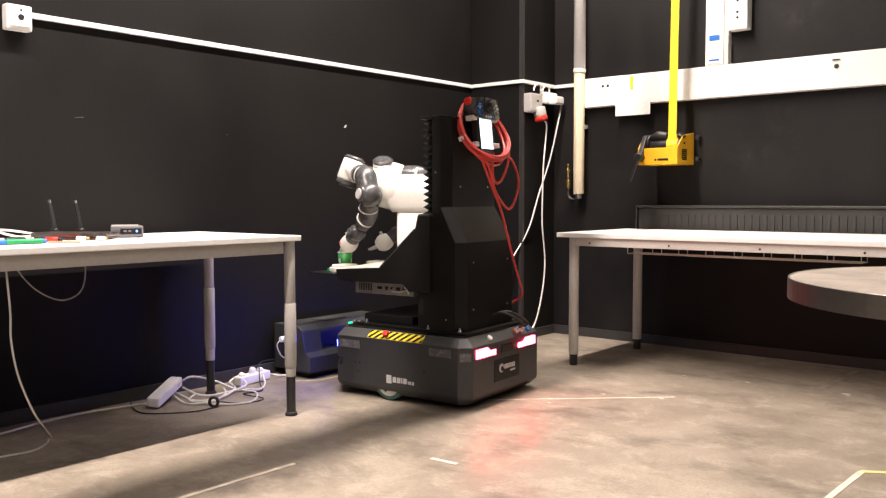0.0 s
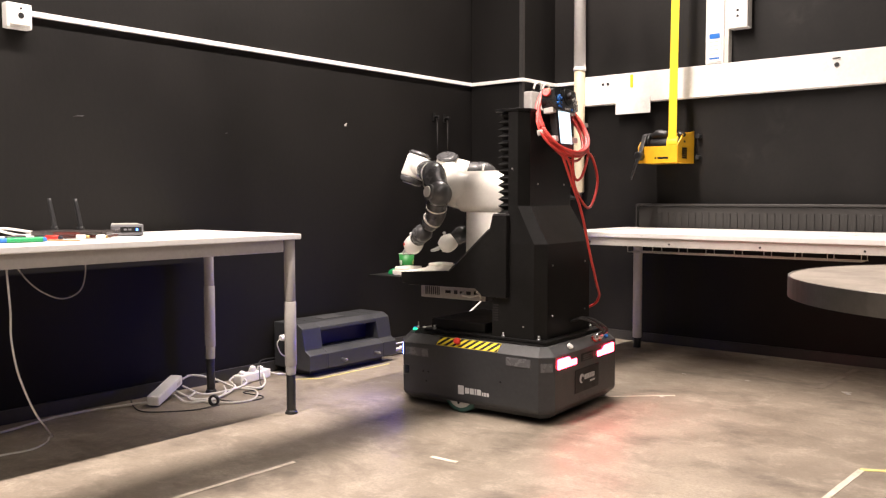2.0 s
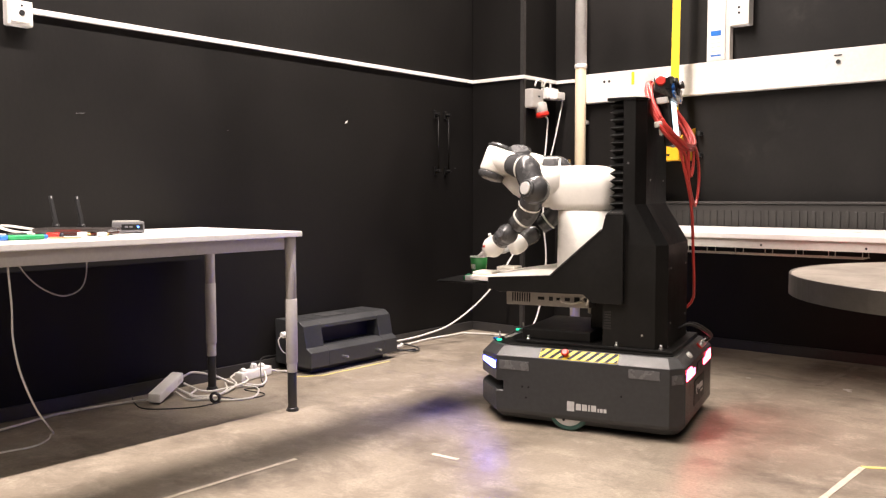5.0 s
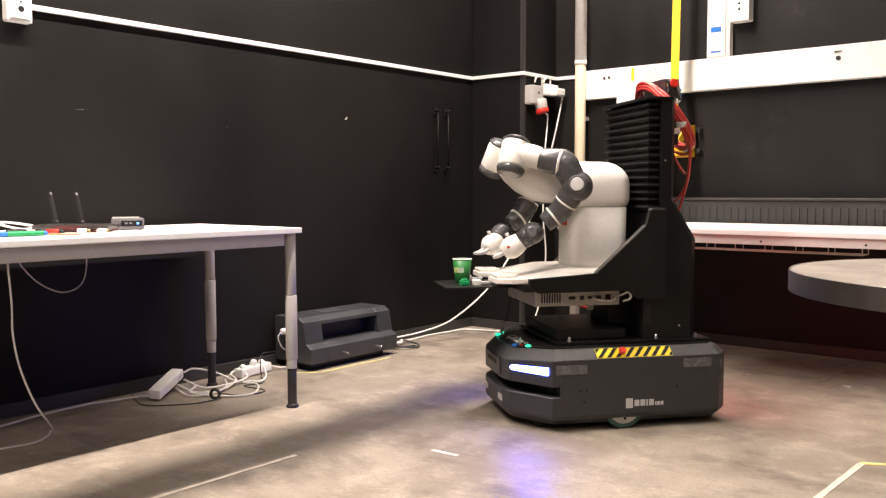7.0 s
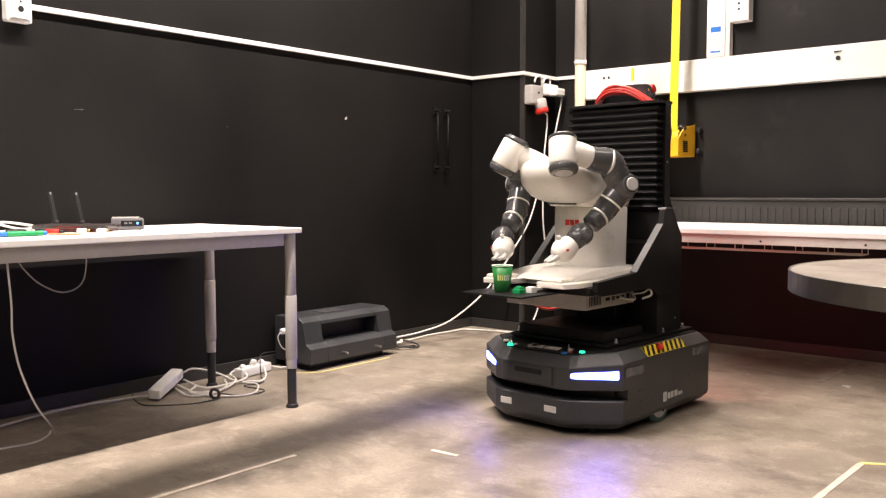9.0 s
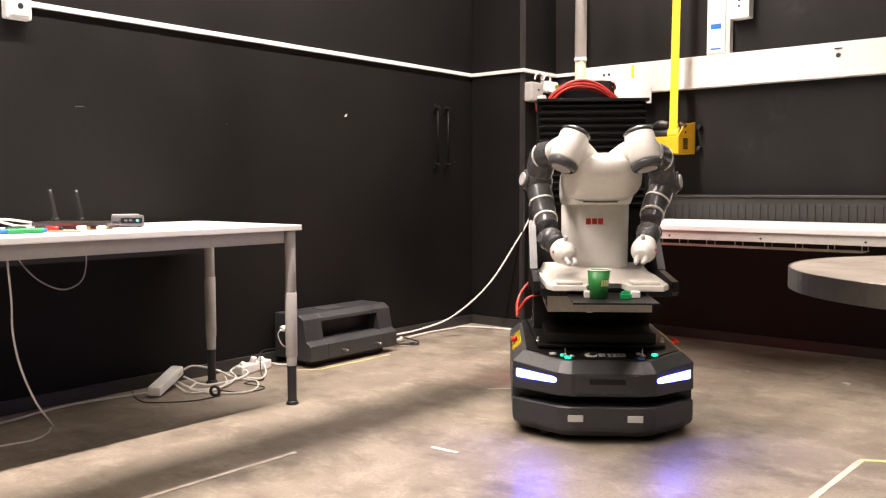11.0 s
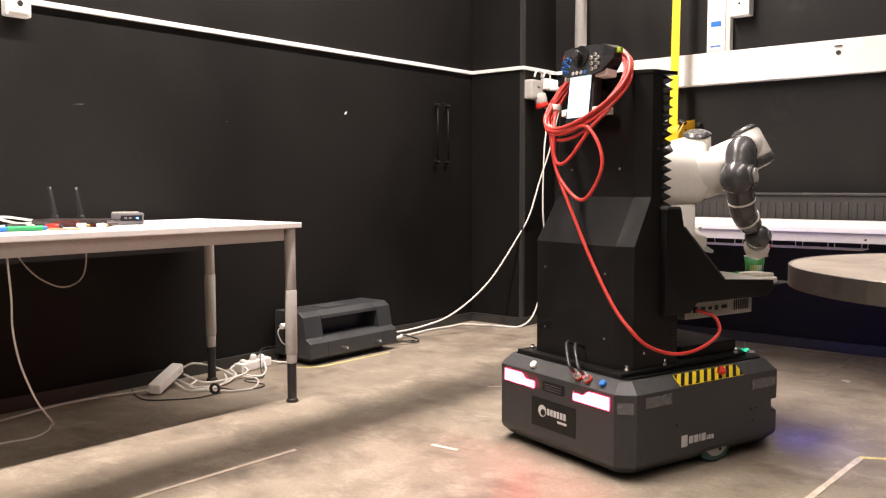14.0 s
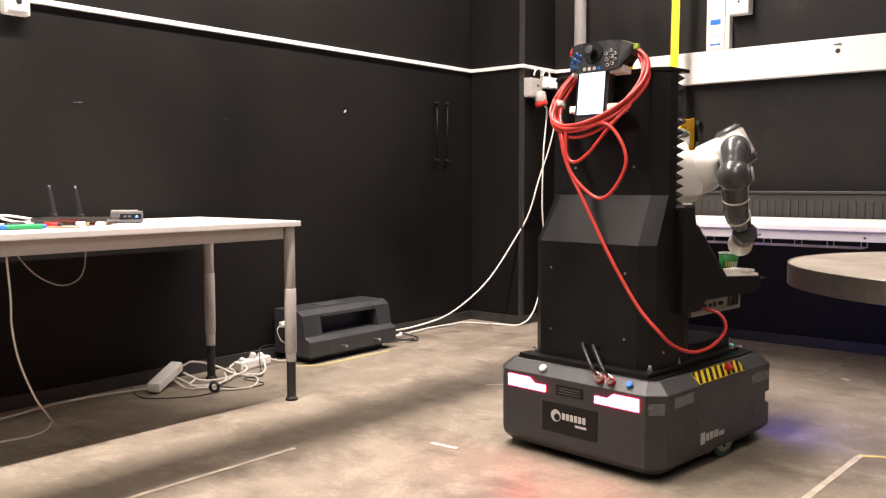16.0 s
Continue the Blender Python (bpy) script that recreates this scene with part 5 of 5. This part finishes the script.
def robot_arm(r, s, P, side_name):
    """One jointed arm; P holds its joints in the robot's space, s its side."""
    G, W, D = M["arm_grey"], M["arm_white"], M["arm_disc"]
    sh_t, sh_b, up, elb, fore, wr, hand, tip = [Vector(P[k]) for k in ("top", "cap", "upper", "elbow", "fore", "wrist", "palm", "tip")]
    d = (sh_b - sh_t).normalized()
    arm = part(side_name, rod(sh_t + d * 0.012, sh_b - d * 0.024, 0.050, 0.052, sides=32, bevel=0.010), W, r, "white and grey jointed robot arm")
    part("shoulder_cap", rod(sh_t - d * 0.004, sh_t + d * 0.014, 0.043, 0.051, sides=32, bevel=0.008), G, arm)
    part("shoulder_ring", rod(sh_b - d * 0.026, sh_b, 0.0535, 0.050, sides=32, bevel=0.007), G, arm)
    part("shoulder_disc", rod(sh_b - d * 0.004, sh_b + d * 0.003, 0.033, sides=28, bevel=0.002), D, arm)
    mid = sh_t.lerp(sh_b, 0.42)
    k1 = mid.lerp(up, 0.55)
    part("shoulder_link", tube([mid, mid.lerp(k1, 0.6) + Vector((0, 0, 0.004)), k1], [0.046, 0.043, 0.041], 24), W, arm)
    part("upper_arm", tube([k1.lerp(mid, 0.06), k1.lerp(up, 0.45), up, up.lerp(elb, 0.45), elb], [0.040, 0.047, 0.050, 0.049, 0.044], 24), G, arm)
    part("arm_band", ring_at(k1, up, 0.88, 0.0512, 0.010), W, arm)
    part("elbow", ball(elb, 0.057), G, arm)
    o = Vector((0.36, s * 0.92, 0.14)).normalized()
    part("elbow_disc", joined(rod(elb + o * 0.040, elb + o * 0.0605, 0.024, sides=28, bevel=0.002)), D, arm, "pale round joint cover")
    part("elbow_rim", rod(elb + o * 0.034, elb + o * 0.0550, 0.035, sides=28, bevel=0.004), G, arm)
    part("forearm", tube([elb, elb.lerp(fore, 0.5), fore, fore.lerp(wr, 0.55)], [0.045, 0.044, 0.042, 0.035], 24), G, arm)
    part("arm_band", ring_at(elb, fore, 0.62, 0.0447, 0.007), W, arm)
    part("arm_band", ring_at(fore, wr, 0.22, 0.0425, 0.008), W, arm)
    part("wrist", ball(wr, 0.043, (1, 1, 0.95)), G, arm)
    part("wrist_link", tube([wr, wr.lerp(hand, 0.55)], [0.040, 0.034], 20, curved=False), G, arm)
    part("wrist_disc", rod(wr + o * 0.034, wr + o * 0.0425, 0.018, sides=22, bevel=0.002), M["reflector"], arm)
    dn = (tip - wr).normalized()
    part("gripper", tube([wr.lerp(hand, 0.45), hand - dn * 0.02, hand + dn * 0.008, hand + dn * 0.032], [0.032, 0.041, 0.041, 0.026], 20), W, arm, "white rounded gripper")
    part("gripper_mark", box(-0.010, 0.010, -0.002, 0.002, -0.004, 0.004), M["red_print"], arm).location = hand + o * 0.0405
    q = dn.cross(Vector((0, 0, 1))).normalized()
    for e in (-1, 1):
        a = hand + dn * 0.022 + q * 0.014 * e
        part("finger", tube([a, a + dn * 0.03, tip + q * 0.010 * e], [0.009, 0.009, 0.006], 10), D, arm)
    u = Vector((0, 0, 1)) - dn * dn.z
    u.normalize()
    part("gripper_knob", rod(hand - dn * 0.012 + u * 0.036, hand - dn * 0.016 + u * 0.056, 0.007, sides=12), D, arm)


def robot_body(r):
    W = M["arm_white"]
    # upright torso with a rounded back, then the chest that leans over the tray

    def ring(x0, x1, w, z, c=0.055):
        out = []
        for cx, cy, start in ((x1 - c, w - c, 0), (x0 + c, w - c, 90), (x0 + c, c - w, 180), (x1 - c, c - w, 270)):
            for k in range(7):
                a = radians(start + 15 * k)
                out.append((cx + c * math.cos(a), cy + c * math.sin(a), z))
        return out
    YO = -0.005

    def mv(rs):
        return [[(x, y + YO, z) for x, y, z in q] for q in rs]
    part("torso", smooth(loft(mv([ring(-0.096, 0.128, 0.118, 0.560), ring(-0.098, 0.124, 0.118, 0.60), ring(-0.100, 0.122, 0.120, 0.804), ring(-0.095, 0.117, 0.115, 0.807)]))), W, r, "cream-white robot torso")
    dome = [ring(-0.095, 0.140, 0.116, 0.8075), ring(-0.102, 0.150, 0.122, 0.810), ring(-0.109, 0.170, 0.127, 0.835), ring(-0.109, 0.196, 0.127, 0.890)]
    for k in range(1, 8):
        u = math.sin(radians(12.5 * k))
        v = 1 - math.cos(radians(12.5 * k))
        dome.append(ring(-0.109 + 0.085 * v, 0.200 - 0.02 * v, 0.127 - 0.070 * v, 0.890 + 0.090 * u, 0.055))
    part("shoulder_block", smooth(loft(mv(dome))), W, r, "rounded white upper body")

    def slice_(x, w, z0, z1):
        return [(x, w * math.copysign(abs(math.cos(a)) ** 0.7, math.cos(a)) + YO, (z0 + z1) / 2 + (z1 - z0) / 2 * math.copysign(abs(math.sin(a)) ** 0.7, math.sin(a))) for a in (2 * math.pi * i / 24 for i in range(24))]
    part("chest", smooth(loft([slice_(0.10, 0.128, 0.835, 0.978), slice_(0.18, 0.140, 0.815, 0.982), slice_(0.25, 0.138, 0.83, 0.985), slice_(0.31, 0.118, 0.862, 0.988), slice_(0.355, 0.085, 0.900, 0.980), slice_(0.378, 0.05, 0.922, 0.965)])), W, r, "white chest leaning forward")
    for sy in (-1, 1):
        part("neck_link", tube([(0.27, 0.055 * sy + YO, 0.955), (0.325, 0.085 * sy + YO, 0.985), (0.372, 0.125 * sy + YO, 1.012)], [0.050, 0.046, 0.040], 20), W, r, "white neck of the shoulder")
    part("chest_seam", box(0.20, 0.212, -0.06 + YO, 0.06 + YO, 0.8165, 0.8215, 0.001), M["reflector"], r)
    for i in range(3):
        part("chest_mark", box(0.1225, 0.1248, -0.042 + YO + i * 0.022, -0.024 + YO + i * 0.022, 0.735, 0.757), M["red_print"], r, "red block mark")
    # pedestal plate
    C = M["cream_plate"]
    out = [(-0.100, -0.2135), (0.10, -0.2135), (0.40, -0.205), (0.452, -0.185), (0.452, -0.075), (0.36, -0.055), (0.36, 0.045), (0.452, 0.06), (0.452, 0.175), (0.40, 0.2), (0.10, 0.2135), (-0.10, 0.2135)]
    part("base_plate", prism(out, 0.5285, 0.548, "z", 0.004), C, r, "cream robot base plate")
    part("base_riser", loft([[(x, y, z) for x, y, z in q] for q in ([(-0.09, -0.205, 0.5482), (0.385, -0.185, 0.5482), (0.385, 0.165, 0.5482), (-0.09, 0.205, 0.5482)], [(-0.09, -0.190, 0.578), (0.20, -0.165, 0.578), (0.20, 0.140, 0.578), (-0.09, 0.190, 0.578)])]), C, r)
    for y0, y1 in ((-0.175, -0.085), (0.070, 0.165)):
        part("foot_pad", box(0.365, 0.448, y0, y1, 0.5482, 0.562, 0.006), C, r)
    # small front shelf
    part("front_shelf", box(0.33, 0.630, -0.135, 0.130, 0.508, 0.514, 0.001), M["mast"], r, "thin black front shelf")
    for y in (0.075, -0.075):
        br = part("shelf_bracket", joined(box(0.44, 0.505, y - 0.005, y + 0.005, 0.520, 0.530, 0.002), box(0.485, 0.515, y - 0.014, y + 0.014, 0.5145, 0.536, 0.003)), M["white_pvc"], r, "small white bracket")


def build_robot():
    r = thing("mobile_robot", "charcoal mobile base carrying a white two-armed robot on a lift", "robot")
    robot_base(r), robot_mast(r), robot_pendant(r), robot_body(r)
    A = dict(top=(0.352, 0.098, 1.062), cap=(0.388, 0.128, 0.930), upper=(0.206, 0.200, 0.968), elbow=(0.160, 0.226, 0.884), fore=(0.212, 0.178, 0.791), wrist=(0.304, 0.148, 0.713), palm=(0.380, 0.119, 0.656), tip=(0.440, 0.096, 0.620))
    B = dict(top=(0.350, -0.103, 1.060), cap=(0.385, -0.158, 0.934), upper=(0.210, -0.208, 0.978), elbow=(0.168, -0.228, 0.893), fore=(0.235, -0.204, 0.775), wrist=(0.332, -0.188, 0.694), palm=(0.386, -0.146, 0.650), tip=(0.456, -0.124, 0.618))
    robot_arm(r, 1, A, "arm"), robot_arm(r, -1, B, "arm")
    return r, wheel(r, 0.283), wheel(r, -0.283)


def build_cup():
    c = thing("paper_cup", "green printed paper cup standing on the robot's shelf", "cup")
    n = 36

    def ring(rad, z):
        return [(rad * math.cos(2 * math.pi * i / n), rad * math.sin(2 * math.pi * i / n), z) for i in range(n)]
    bm = bmesh.new()
    rows = [[bm.verts.new(p) for p in ring(a, z)] for a, z in ((0.0255, 0.0), (0.0272, 0.001), (0.0365, 0.091), (0.0355, 0.091), (0.0262, 0.006))]
    for a, b in zip(rows, rows[1:]):
        for i in range(n):
            bm.faces.new((a[i], a[(i + 1) % n], b[(i + 1) % n], b[i])).smooth = True
    bm.faces.new(rows[0][::-1]), bm.faces.new(rows[-1])
    bmesh.ops.recalc_face_normals(bm, faces=bm.faces)
    part("wall", bm, M["cup"], c, "green printed paper wall")
    rim = [(0.0368 + 0.0016 * math.cos(t), 0.0915 + 0.0016 * math.sin(t)) for t in (2 * math.pi * j / 8 for j in range(8))]
    bm = bmesh.new()
    vs = [[bm.verts.new((a * math.cos(2 * math.pi * i / n), a * math.sin(2 * math.pi * i / n), z)) for a, z in rim] for i in range(n)]
    for i in range(n):
        for j in range(8):
            bm.faces.new((vs[i][j], vs[(i + 1) % n][j], vs[(i + 1) % n][(j + 1) % 8], vs[i][(j + 1) % 8])).smooth = True
    bmesh.ops.recalc_face_normals(bm, faces=bm.faces)
    part("rim", bm, M["paper"], c, "white rolled rim")

    def patch(a0, a1, z0, z1, up):
        bm = bmesh.new()
        q = []
        for k in range(5):
            a = a0 + (a1 - a0) * k / 4
            q.append([bm.verts.new(((0.0272 + 0.1033 * (z - 0.001) + o) * math.cos(a), (0.0272 + 0.1033 * (z - 0.001) + o) * math.sin(a), z + up * k / 4)) for o, z in ((-0.0003, z0), (0.0006, z0), (0.0006, z1), (-0.0003, z1))])
        for a, b in zip(q, q[1:]):
            for i in range(4):
                bm.faces.new((a[i], a[(i + 1) % 4], b[(i + 1) % 4], b[i]))
        bm.faces.new(q[0]), bm.faces.new(q[-1][::-1])
        bmesh.ops.recalc_face_normals(bm, faces=bm.faces)
        return bm
    for base in (0.15, 3.3):
        for i in range(6):
            part("print_block", patch(base + i * 0.24, base + i * 0.24 + 0.16, 0.040, 0.060, 0.002), M["cup_mark" if i < 3 else "paper"], c, "plain printed block")
    return c


def build_block():
    b = thing("green_block", "small bright green plastic clamp block beside the cup", "block")
    part("body", box(-0.017, 0.017, -0.017, 0.017, 0.0, 0.016, 0.002), M["green"], b)
    part("top_step", box(-0.011, 0.011, -0.013, 0.013, 0.0162, 0.023, 0.002), M["green"], b)
    part("notch", rod((0, 0, 0.023), (0, 0, 0.026), 0.006, sides=12), M["green"], b)
    return b


robot, wheel_a, wheel_b = build_robot()
cup, block = build_cup(), build_block()

# seconds, place on the floor and heading of the robot
DRIVE = [
    (0.0, -2.545, 2.959, 184.9),
    (0.5, -2.511, 2.969, 184.7),
    (1.0, -2.417, 2.970, 184.7),
    (1.5, -2.288, 2.980, 183.7),
    (2.0, -2.154, 2.971, 183.9),
    (2.5, -2.022, 2.964, 184.0),
    (3.0, -1.897, 2.967, 183.8),
    (3.5, -1.771, 2.967, 184.0),
    (4.0, -1.708, 2.966, 183.8),
    (6.3, -1.700, 2.978, 218.9),
    (6.5, -1.698, 2.980, 222.4),
    (7.0, -1.700, 2.978, 231.5),
    (7.5, -1.702, 2.976, 240.4),
    (8.0, -1.702, 2.973, 249.5),
    (8.5, -1.703, 2.970, 258.6),
    (9.0, -1.703, 2.972, 266.7),
    (11.3, -1.598, 2.808, 315.5),
    (11.5, -1.546, 2.749, 322.8),
    (12.0, -1.434, 2.680, 345.9),
    (12.5, -1.323, 2.661, 373.4),
    (13.0, -1.319, 2.650, 399.2),
    (13.5, -1.311, 2.661, 421.2),
    (14.0, -1.318, 2.668, 433.1),
    (14.5, -1.322, 2.663, 439.8),
    (15.0, -1.317, 2.660, 443.0),
    (15.5, -1.318, 2.664, 443.6),
    (16.0, -1.319, 2.658, 444.2),
]


def motions():
    on = {cup: (0.532, -0.029, 0.5145), block: (0.543, 0.055, 0.5145)}
    walk(robot, [(t, pose(x, y, 0, 0, 0, h)) for t, x, y, h in DRIVE])
    for ob, at in on.items():
        walk(ob, [(t, pose(x, y, 0, 0, 0, h) @ pose(*at)) for t, x, y, h in DRIVE])
    # wheels roll with the floor that passes under them
    steps = []
    for (t0, x0, y0, h0), (t1, x1, y1, h1) in zip(DRIVE, DRIVE[1:]):
        k = max(1, math.ceil((t1 - t0) / 0.25))
        for i in range(k):
            u = i / k
            steps.append((t0 + (t1 - t0) * u, x0 + (x1 - x0) * u, y0 + (y1 - y0) * u, h0 + (h1 - h0) * u))
    steps.append(DRIVE[-1])
    for ob, side in ((wheel_a, 0.283), (wheel_b, -0.283)):
        turn, rows, last = 0.0, [], None
        for t, x, y, h in steps:
            if last:
                dx, dy, dh = x - last[1], y - last[2], radians(h - last[3])
                a = radians((h + last[3]) / 2)
                turn += math.degrees((dx * math.cos(a) + dy * math.sin(a) - dh * side) / 0.080)
            last = (t, x, y, h)
            rows.append((t, pose(0.0, side, 0.080, 0, turn, 0)))
        walk(ob, rows)


motions()
